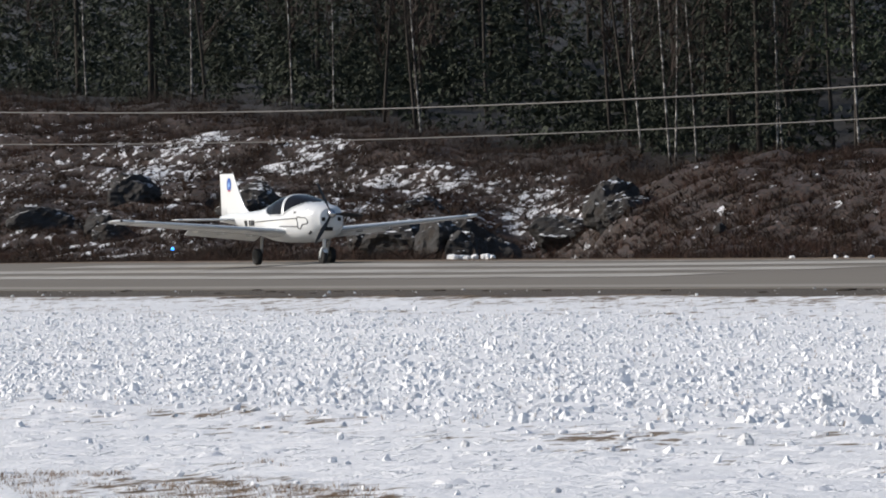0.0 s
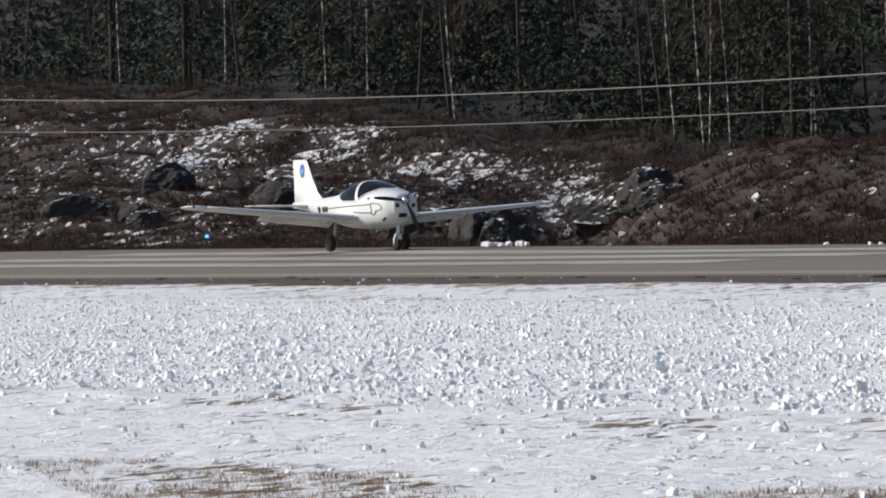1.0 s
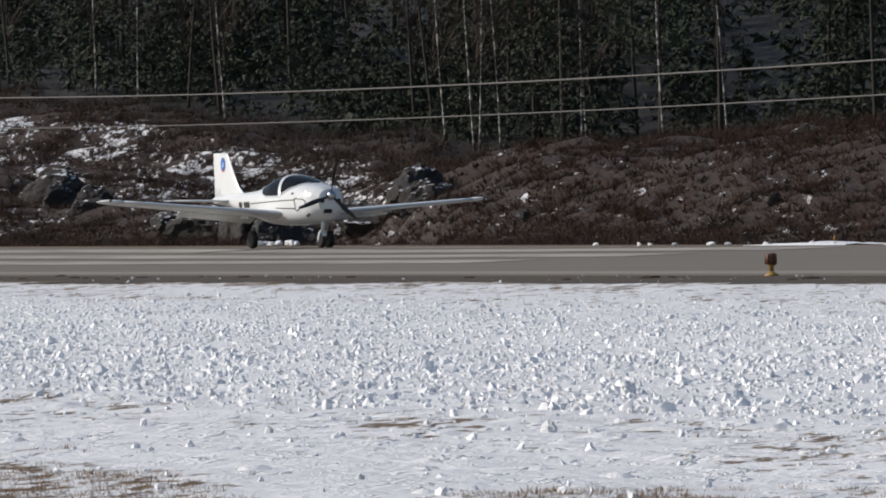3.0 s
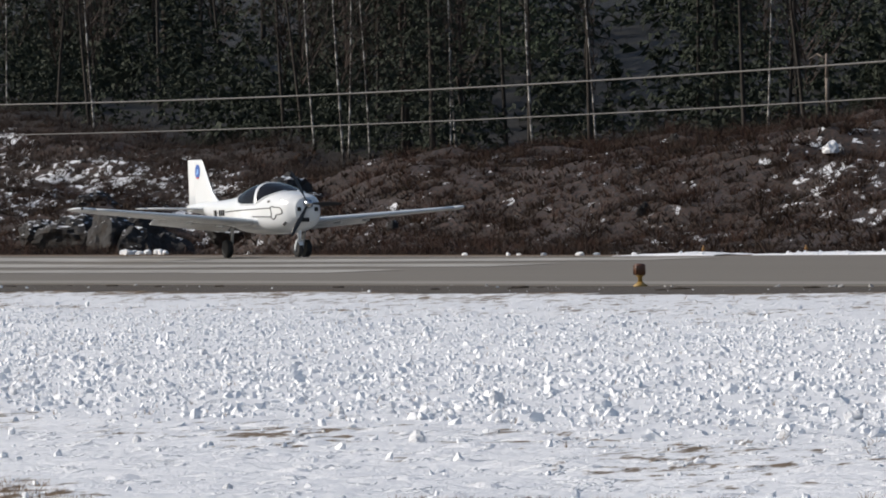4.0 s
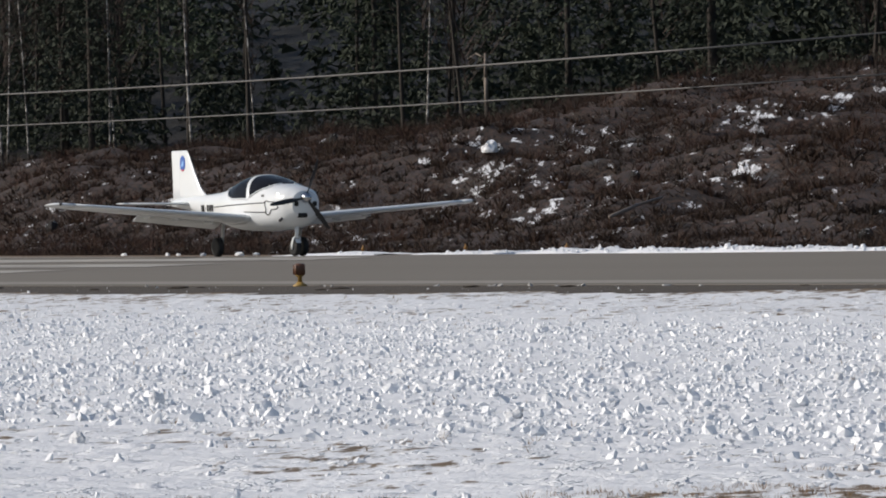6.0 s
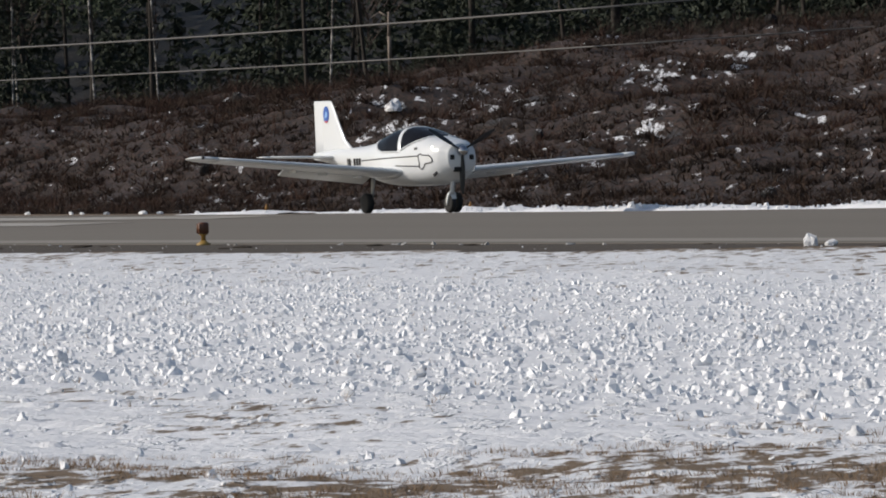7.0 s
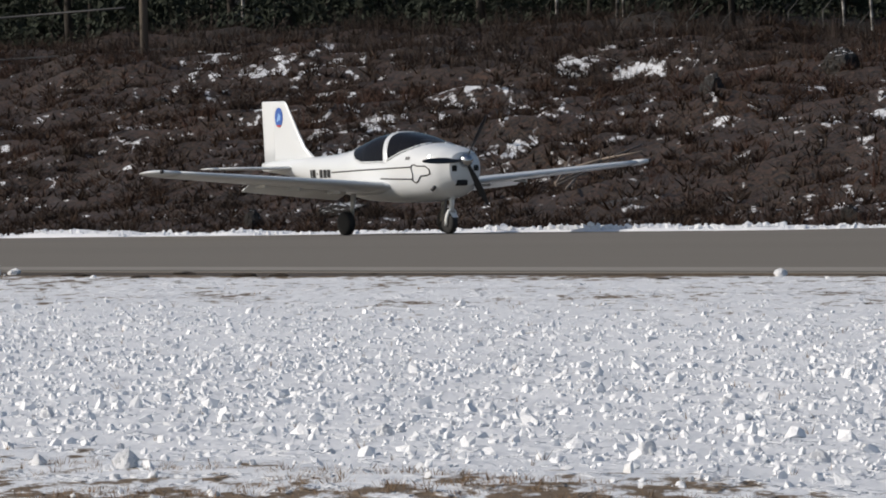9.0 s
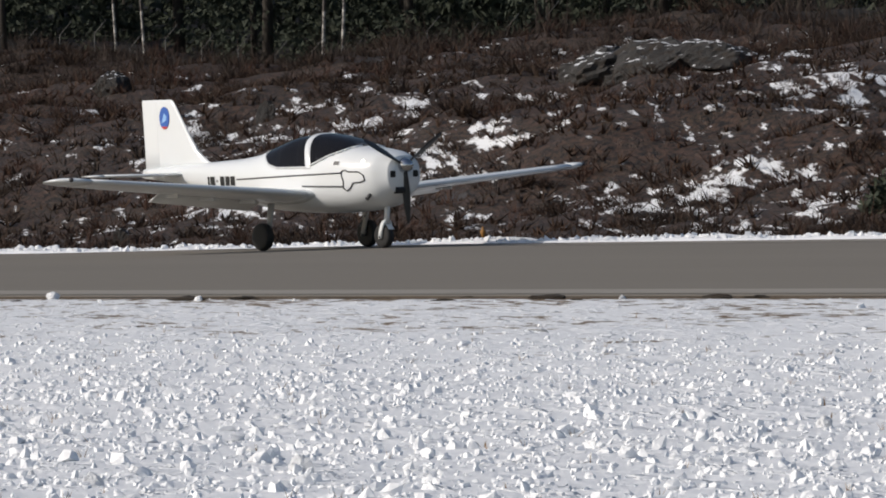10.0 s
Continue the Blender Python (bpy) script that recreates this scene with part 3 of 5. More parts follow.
BLOCKS = [(-44.05, 19.36, 0.055), (-50.75, 22.97, 0.06), (-44.97, 23.05, 0.07), (-40.35, 22.23, 0.05), (-32.63, 19.78, 0.075), (-34.83, 22.83, 0.048), (-29.7, 23.42, 0.066), (-31.25, 22.12, 0.05), (-38.7, 22.5, 0.06),
          (-38.75, 22.55, 0.045), (-33.42, 19.72, 0.045), (-45.96, 18.14, 0.032), (-38.4, 15.7, 0.026), (-82.2, 47.9, 0.10), (-81.85, 48.0, 0.09), (-65.6, 48.3, 0.075), (-56.3, 48.6, 0.04)]
build_lumps()
build_ripples()
build_blocks()


def ridge_height(x):
    """Height of the ploughed ridge along the far edge."""
    hump = np.interp(x, [-144, -133, -129, -126, -124, -121, -118, -112, -40], [0.03, 0.03, 0.12, 0.08, 0.02, 0.13, 0.03, 0.025, 0.035])
    return np.maximum(0.02, hump + 0.18 * rough(x * 1.3, 7.0, 4))


def build_berm():
    """The ploughed ridge along the far edge, in runs."""
    rng = np.random.RandomState(11)
    for x0, x1, h in ((-144, -40, 0.26), (-151.0, -145.5, 0.14)):
        xs = np.arange(x0, x1, 0.22)
        prof = [(-0.75, 0.0), (-0.5, 0.45), (-0.25, 0.8), (0.0, 1.0), (0.3, 0.85), (0.7, 0.5), (1.2, 0.0)]
        v, f = [], []
        for i, x in enumerate(xs):
            env = min(1, (x - x0) / 1.5, (x1 - x) / 1.5)
            hh = max(0.02, env * float(ridge_height(x)))
            for j, (dy, k) in enumerate(prof):
                v.append((x, FAR + 0.85 + dy, float(swell(x, FAR + 1)) - 0.1 + hh * k + (0.1 if 0 < j < 6 else 0) + 0.05 * (rng.rand() - 0.5)))
        for i in range(len(xs) - 1):
            for j in range(6):
                a = i * 7 + j
                f.append((a, a + 7, a + 8, a + 1))
        tagged(raw("snow_ridge", v, f, SNOW), "low ploughed ridge of snow along the runway edge", "snow ridge", kind="structure")
    v, f = lump_arrays(rng, 3200, lambda r, n, y: -143.5 + 92 * r.rand(n) ** 0.75, lambda r, n: FAR + 0.45 + 0.6 * r.rand(n), lambda r, n, y: 0.02 + 0.035 * r.rand(n) ** 3, lift=lambda x: 0.9 * ridge_height(x))
    tagged(raw("ridge_crumbs", v, f, SNOW, False), "loose clods along the ploughed snow ridge", "snow", kind="stuff")
    meshes = [snow_block(40 + k, 1.0, 0.9) for k in range(3)]
    r = random.Random(2)
    for k in range(11):
        x, y = -183.6 + 0.33 * k + r.uniform(-.1, .1), FAR + 1.0 + r.uniform(-.2, .2)
        s = 0.06 + 0.07 * r.random()
        ob = new("snow_block", meshes[k % 3])
        ob.matrix_world = Matrix.LocRotScale((x, y, float(land(x, y)) + 0.06), Euler((0, 0, r.random() * 6)), (s * 1.3, s, s))
        tagged(ob, "clod of ploughed snow in a row at the runway edge", "snow clod", "clods at the runway edge")
    for x, s in ((-160, .055), (-157.5, .06), (-156.9, .045), (-155.5, .05), (-153.5, .07), (-152.6, .05), (-150.6, .05), (-148.2, .07), (-147.1, .05)):
        ob = new("snow_block", meshes[0])
        ob.matrix_world = Matrix.LocRotScale((x, FAR + 0.7, float(land(x, FAR + 0.7)) + 0.03), Euler((0, 0, x)), (1.7 * s, s, s))
        tagged(ob, "small clod of snow at the runway edge", "snow clod", "clods at the runway edge")


build_berm()


# ---- rocks and heath on the bank ----
def build_rocks():
    meshes = []
    for k in range(6):
        rng = random.Random(100 + k)
        bm = bmesh.new()
        bmesh.ops.create_icosphere(bm, subdivisions=4, radius=1.0)
        off = Vector((rng.uniform(0, 90), rng.uniform(0, 90), 0))
        cuts = [(Vector((rng.gauss(0, 1), rng.gauss(0, 1), rng.gauss(0, 0.8))).normalized(), rng.uniform(0.55, 0.85)) for j in range(13)]
        for v in bm.verts:
            for way, deep in cuts:
                over = v.co.dot(way) - deep
                if over > 0:
                    v.co -= way * over
            v.co *= 1.2 + 0.12 * noise.noise(v.co * 1.3 + off) + 0.16 * noise.noise(v.co * 3.5 + off) + 0.14 * noise.noise(v.co * 8 + off)
        me = bpy.data.meshes.new("rock")
        bm.to_mesh(me)
        bm.free()
        me.materials.append(ROCKSNOW)
        meshes.append(me)
    rng = random.Random(8)
    spots = [(-236.0, 97.5, 1.2, 0.7), (-226.0, 93.0, 1.0, 0.6), (-141.3, 106.0, 0.5, 0.4), (-114.6, 99.6, 1.0, 0.5), (-115.8, 99.8, 0.9, 0.45), (-117.2, 100.5, 0.9, 0.42), (-113.2, 99.4, 0.9, 0.45), (-111.8, 99.4, 0.7, 0.35), (-119.0, 102.3, 0.8, 0.4), (-116.4, 100.0, 0.6, 0.3),
             (-219.8, 92.3, 1.1, 0.85), (-218.4, 91.9, 0.9, 0.7), (-217.0, 91.6, 0.9, 0.5), (-219.0, 84.2, 1.0, 0.6), (-217.0, 84.0, 1.2, 0.7), (-214.8, 84.0, 1.1, 0.85), (-212.8, 84.2, 0.9, 0.75), (-216.2, 85.6, 1.1, 0.95), (-214.0, 85.6, 1.0, 0.9), (-218.4, 86.4, 1.1, 0.9), (-221.0, 87.4, 1.1, 0.9), (-219.4, 88.0, 1.0, 0.9), (-223.5, 86.0, 0.9, 0.6), (-226.0, 86.0, 1.0, 0.5), (-210.6, 84.4, 0.6, 0.4),
             (-260.0, 94.0, 1.1, 0.8), (-263.5, 96.0, 1.0, 0.8), (-256.0, 93.0, 0.8, 0.6), (-285.0, 98.0, 1.2, 0.8), (-262.0, 89.5, 0.9, 0.55), (-268.0, 91.0, 0.8, 0.6), (-275.0, 91.0, 1.25, 0.7), (-250.0, 92.0, 0.8, 0.6), (-244.0, 95.0, 1.0, 0.6)]
    for k in range(26):
        y = 84 + 34 * rng.random()
        x = -y * (1.05 + 2.0 * rng.random())
        spots.append((x, y, 0.2 + 0.35 * rng.random() ** 3, 0.14 + 0.2 * rng.random() ** 2))
    for k, (x, y, s, h) in enumerate(spots):
        ob = new("rock", meshes[k % 6])
        ob.matrix_world = Matrix.LocRotScale((x, y, float(land(x, y)) + 0.25 * h), Euler((rng.uniform(-.2, .2), rng.uniform(-.2, .2), rng.random() * 6)), (s, s * 0.8, h))
        tagged(ob, "grey weathered rock outcrop dusted with snow" if s > 1.2 else "small grey rock in the heath", "rock", "rocks on the bank")


def rock_snow():
    m, nt, bs = material("rock dusted with snow")
    geo = nt.nodes.new("ShaderNodeNewGeometry")
    sp = nt.nodes.new("ShaderNodeSeparateXYZ")
    nt.links.new(geo.outputs["Normal"], sp.inputs[0])
    up = calc(nt, "ADD", sp.outputs["Z"], calc(nt, "MULTIPLY", noise_out(nt, 3.5, 9, rough_=0.7), 1.0))
    fac = ramp(nt, calc(nt, "MULTIPLY", up, 0.5), [(0.70, 0.0), (0.74, 1.0)])
    stone = mix(nt, noise_out(nt, 1.5, 8), (0.010, 0.010, 0.011), (0.046, 0.043, 0.042))
    stone = mix(nt, ramp(nt, noise_out(nt, 3.0, 5, shift=4), [(0.5, 0.0), (0.6, 1.0)]), stone, (0.024, 0.018, 0.014))
    nt.links.new(mix(nt, fac, stone, (0.82, 0.84, 0.87)), bs.inputs["Base Color"])
    bs.inputs["Roughness"].default_value = 0.85
    bump(nt, bs, noise_out(nt, 4, 6, rough_=0.6), 0.9, 0.12)
    return m


ROCKSNOW = rock_snow()
build_rocks()


def blades(rng, x, y, z, h, w, count, lean):
    """Thin upright slivers that spread from one root, as arrays."""
    n = len(x)
    a = rng.rand(n, count) * 6.283
    hh = h[:, None] * (0.5 + 0.6 * rng.rand(n, count))
    out = hh * lean * rng.rand(n, count)
    rx, ry = x[:, None] + 0.25 * h[:, None] * (rng.rand(n, count) - .5), y[:, None] + 0.25 * h[:, None] * (rng.rand(n, count) - .5)
    px, py = np.cos(a), np.sin(a)
    b = rng.rand(n, count) * 6.283
    wx, wy = np.cos(b) * w[:, None], np.sin(b) * w[:, None]
    zz = np.repeat(z[:, None], count, 1)
    p0 = np.stack([rx - wx, ry - wy, zz - 0.05], -1)
    p1 = np.stack([rx + wx, ry + wy, zz - 0.05], -1)
    p2 = np.stack([rx + px * out + wx * .5, ry + py * out + wy * .5, zz + hh * 0.65], -1)
    p3 = np.stack([rx + px * out * 1.6, ry + py * out * 1.6, zz + hh], -1)
    v = np.stack([p0, p1, p2, p3], 2).reshape(-1, 3)
    k = 4 * np.arange(n * count)[:, None]
    f = k + [0, 1, 3]
    return v.tolist(), f.tolist()


def clear_of_drifts(rng, x, y):
    """Plants stand thinly where the drifts lie."""
    return rng.rand(len(x)) > 0.8 * ease(0.45, 0.53, snow_lie(x, y))


def build_heath():
    rng = np.random.RandomState(21)
    m = 3300
    cy = 78 + 42 * rng.rand(m)
    cx = -cy * (0.98 + 2.25 * rng.rand(m))
    grow = 0.4 + 0.9 * rng.rand(m) ** 1.5
    near = rng.randn(m, 13, 2) * 0.40 * grow[:, None, None]
    x, y = (cx[:, None] + near[..., 0]).ravel(), (cy[:, None] + near[..., 1]).ravel()
    tall = (grow[:, None] * np.exp(-(near ** 2).sum(-1) / (0.55 * grow[:, None]) ** 2)).ravel()
    keep = clear_of_drifts(rng, x, y)
    x, y, tall = x[keep], y[keep], tall[keep]
    h = 0.07 + 0.42 * tall * (0.6 + 0.6 * rng.rand(len(x)))
    v, f = blades(rng, x, y, land(x, y), h, 0.008 + 0.010 * rng.rand(len(x)), 9, 1.9)
    tagged(raw("heath", v, f, HEATHER, False), "withered brown heather and dead grass on the bank", "heath", kind="stuff")
    n = 52000
    y = 78 + 42 * rng.rand(n)
    x = -y * (0.98 + 2.25 * rng.rand(n))
    keep = clear_of_drifts(rng, x, y)
    x, y = x[keep], y[keep]
    n = len(x)
    v, f = blades(rng, x, y, land(x, y), 0.09 + 0.19 * rng.rand(n) ** 1.5, 0.017 + 0.024 * rng.rand(n), 6, 1.6)
    tagged(raw("low_heath", v, f, HEATHER, False), "low dark heather covering the bank", "heath", kind="stuff")
    n = 6500
    y = 80 + 38 * rng.rand(n)
    x = -y * (0.98 + 2.25 * rng.rand(n))
    keep = ((rough(x * 0.08 + 3, y * 0.10, 3) > 0.02) | ((x < -172) & (x > -232) & (y < 112))) & clear_of_drifts(rng, x, y)
    x, y = x[keep], y[keep]
    v, f = blades(rng, x, y, land(x, y), 0.25 + 0.50 * rng.rand(len(x)) ** 2, 0.005 + 0.006 * rng.rand(len(x)), 18, 1.2)
    tagged(raw("scrub", v, f, SCRUB, False), "leafless reddish brown scrub on the bank", "scrub", kind="stuff")
    # taller leafless brush along the foot of the wood
    n = 6000
    y = 108 + 15 * rng.rand(n)
    x = -y * (0.98 + 2.3 * rng.rand(n))
    keep = clear_of_drifts(rng, x, y)
    x, y = x[keep], y[keep]
    n = len(x)
    v, f = blades(rng, x, y, land(x, y), 0.25 + 0.75 * rng.rand(n) ** 2.2, 0.006 + 0.007 * rng.rand(n), 18, 0.9)
    tagged(raw("brush", v, f, TWIG, False), "leafless brown brush along the edge of the wood", "brush", kind="stuff")
    # straw by the eye
    n = 23000
    y = 12.5 + 7.5 * rng.rand(n)
    x = -y * (1.0 + 2.4 * rng.rand(n))
    keep = on_turf(x, y) & (rough(x * 0.6, y * 1.2, 3) > -0.03)
    x, y = x[keep], y[keep]
    v, f = blades(rng, x, y, land(x, y), 0.015 + 0.038 * rng.rand(len(x)) ** 2, 0.005 + 0 * x, 8, 1.9)
    n = 800
    ys = 19.5 + 25 * rng.rand(n)
    xs = -ys * (1.0 + 2.2 * rng.rand(n))
    v2, f2 = blades(rng, xs, ys, land(xs, ys) + 0.03, 0.012 + 0.025 * rng.rand(n) ** 2, 0.004 + 0 * xs, 4, 2.4)
    f2 = (np.array(f2) + len(v)).tolist()
    v, f = v + v2, f + f2
    tagged(raw("dead_grass", v, f, STRAW, False), "flattened straw-coloured dead grass poking through snow", "grass", kind="stuff")


STRAW = leaf_material("dead straw", (0.12, 0.072, 0.042), (0.36, 0.245, 0.145))
build_heath()


def build_litter():
    """Turf on the gravel, dead wood on the bank, a snow-capped stone and a low juniper."""
    rng = random.Random(77)
    turf = []
    for k in range(4):
        bm = bmesh.new()
        bmesh.ops.create_icosphere(bm, subdivisions=2, radius=1.0)
        off = Vector((k * 9.0, 3.0, 1.0))
        for v in bm.verts:
            c = v.co * (1 + 0.6 * noise.noise(v.co * 1.6 + off))
            v.co = Vector((c.x, c.y * 0.7, max(c.z, -0.3) * 0.45))
        me = bpy.data.meshes.new("turf_clod")
        bm.to_mesh(me)
        bm.free()
        me.materials.append(TURF)
        turf.append(me)
    spots = [(-79.6, 47.6, .10), (-78.0, 48.2, .11), (-75.8, 47.7, .12), (-75.0, 47.7, .09), (-62.6, 47.9, .13), (-61.9, 48.1, .10), (-57.0, 48.2, .15), (-54.5, 48.3, .12), (-49.0, 48.2, .13), (-117.5, 48.0, .09), (-104.8, 47.9, .10)]
    spots += [(-rng.uniform(46, 150), rng.uniform(46.8, 48.6), rng.uniform(0.04, 0.09)) for k in range(36)]
    for k, (x, y, s) in enumerate(spots):
        ob = new("turf_clod", turf[k % 4])
        ob.matrix_world = Matrix.LocRotScale((x, y, 0.02), Euler((0, 0, rng.random() * 0.6)), (s * 1.9, s, s * 0.6))
        tagged(ob, "dark clod of turf on the gravel strip", "turf clod", "turf on the gravel")
    for (a, b), r in ((((-160.7, 85.2), (-163.5, 88.2)), 0.05), (((-128.6, 88.8), (-129.9, 92.0)), 0.035), (((-128.0, 88.4), (-130.6, 90.6)), 0.03), (((-126.3, 87.5), (-128.9, 89.6)), 0.03), (((-127.4, 88.0), (-129.0, 90.9)), 0.025), (((-130.2, 90.0), (-127.9, 90.6)), 0.03)):
        bm = bmesh.new()
        pa, pb = Vector((*a, float(land(*a)) + 0.25)), Vector((*b, float(land(*b)) + 0.30))
        mid = (pa + pb) / 2 + Vector((0.1, 0, 0.06))
        rod(bm, pa, mid, r, r * 0.85, 7)
        rod(bm, mid, pb, r * 0.85, r * 0.6, 7)
        for k in range(3):
            q = pa.lerp(pb, 0.3 + 0.2 * k)
            rod(bm, q, q + Vector((rng.uniform(-.3, .3), rng.uniform(-.3, .3), rng.uniform(-.25, .45))), r * 0.4, r * 0.15, 5)
        ob = part("fallen_stem", bm, DEAD, None, "bleached fallen stem lying in the heath")
        tagged(ob, category="dead wood", group="dead wood on the bank")
    ob = new("snow_capped_stone", snow_block(61, 0.27, 0.9))
    ob.matrix_world = Matrix.Translation((-186.2, 94.9, float(land(-186.2, 94.9)) + 0.15))
    tagged(ob, "stone with a round cap of snow in the heath", "stone")
    for x, y, hgt in ((-91.2, 86.3, 0.8), (-90.0, 86.8, 1.1), (-92.3, 86.2, 0.5)):
        bush = empty("juniper", Matrix.Translation((x, y, float(land(x, y)) - 0.05)), "low dark green juniper bush at the foot of the bank", "bush", "junipers")
        c = raw("crown", *pine_mesh(int(x * 10) % 97, hgt, 0.05, 0.55), SPRUCE, False)
        c.parent = bush
        bm = bmesh.new()
        rod(bm, (0, 0, 0), (0.05, 0, hgt * 0.6), 0.04, 0.02)
        part("stem", bm, BARK, bush)


TURF = plain("dark turf", (0.035, 0.026, 0.018), 0.95, var=0.5, scale=12, bumpy=0.8)


# ---- the wood ----
def spruce_mesh(seed, height, spread, boughs, sprays, size=1.0):
    """Drooping boughs hung with small sprays of needles, denser low down."""
    rng = np.random.RandomState(seed)
    z = np.where(rng.rand(boughs) < 0.72, 0.2 + (min(height * 0.97, 9.5) - 0.2) * rng.rand(boughs), height * (0.03 + 0.96 * rng.rand(boughs)))
    a = rng.rand(boughs) * 6.283
    q = (spread * (1 - z / height) ** 0.75 + 0.10) * (0.45 + 0.65 * rng.rand(boughs))
    droop = 0.10 + 0.40 * rng.rand(boughs)
    t = np.sqrt(rng.rand(boughs, sprays)) * q[:, None]
    side = (rng.rand(boughs, sprays) - 0.5) * 0.75 * (1.1 - t / q[:, None]) * np.minimum(q, 1.2)[:, None]
    c, d = np.cos(a)[:, None], np.sin(a)[:, None]
    p = np.stack([c * t - d * side, d * t + c * side, z[:, None] - droop[:, None] * t + 0.10 * t * t / q[:, None] - 0.10 * np.abs(side)], -1)
    way = np.stack([c * np.ones_like(t), d * np.ones_like(t), -0.8 * np.ones_like(t)], -1) + 0.75 * rng.randn(boughs, sprays, 3)
    way *= (size * (0.10 + 0.16 * rng.rand(boughs, sprays)) / np.linalg.norm(way, axis=-1))[..., None]
    wide = rng.randn(boughs, sprays, 3) * 0.036 * size
    v = np.stack([p - wide, p + wide, p + way], 2).reshape(-1, 3)
    return v.tolist(), np.arange(len(v)).reshape(-1, 3).tolist()


def pine_mesh(seed, height, low, spread):
    """Loose tufts of needles, in clumps on spread limbs."""
    rng = np.random.RandomState(seed)
    n, m = 84, 36
    zz = height * (low + (1 - low) * rng.rand(n))
    r = spread * (1.05 - ((zz / height - low) / (1 - low)) ** 2) * (0.25 + 0.75 * rng.rand(n))
    a = rng.rand(n) * 6.283
    k = min(1.0, spread / 1.2)
    p = np.stack([r * np.cos(a), r * np.sin(a), zz], -1)[:, None] + rng.randn(n, m, 3) * np.array((0.40, 0.40, 0.20)) * k
    v = np.stack([p, p + rng.randn(n, m, 3) * 0.075, p + rng.randn(n, m, 3) * 0.075], 2).reshape(-1, 3)
    return v.tolist(), np.arange(len(v)).reshape(-1, 3).tolist()


def twig_mesh(seed, height, low, spread, count):
    rng = np.random.RandomState(seed)
    v, f = [], []
    for k in range(count):
        zz = height * (low + (0.97 - low) * rng.rand())
        a = rng.rand() * 6.283
        length = spread * (1.15 - zz / height) * (0.4 + 0.8 * rng.rand())
        p = np.array([0, 0, zz])
        d = np.array([math.cos(a), math.sin(a), 0.9])
        for j in range(3):
            q = p + d * length / 3 + rng.randn(3) * 0.08
            w = 0.02 * (3 - j) / 3 + 0.006
            s = np.array([-math.sin(a), math.cos(a), 0]) * w
            i = len(v)
            v += [tuple(p - s), tuple(p + s), tuple(q)]
            f.append((i, i + 1, i + 2))
            for m in range(3):
                o = q + rng.randn(3) * (0.28, 0.28, 0.2) + (0, 0, 0.15)
                i = len(v)
                v += [tuple(q), tuple(q + (0.012, 0.012, 0)), tuple(o)]
                f.append((i, i + 1, i + 2))
            p = q
            d = d + rng.randn(3) * 0.3
    return v, f


def bole(bm, height, r, seed, bend=0.25, seg=7, steps=9):
    rng = random.Random(seed)
    a, b = rng.uniform(0, 6), rng.uniform(0, 6)
    rings = []
    for k in range(steps + 1):
        t = k / steps
        c = Vector((bend * math.sin(3 * t + a) - bend * math.sin(a), bend * math.sin(2.3 * t + b) - bend * math.sin(b), -0.4 + t * (height + 0.4)))
        q = r * (1 - 0.88 * t)
        rings.append([c + Vector((q * math.cos(6.283 * j / seg), q * math.sin(6.283 * j / seg), 0)) for j in range(seg)])
    skin(bm, rings)


def tree(name, label, crown, leaf, bark, height, r, seed, bend=0.15):
    t = empty(name, Matrix(), label, "tree", "trees of the wood")
    bm = bmesh.new()
    bole(bm, height, r, seed, bend)
    part("trunk", bm, bark, t)
    c = raw("crown", *crown, leaf, False)
    c.parent = t
    return t


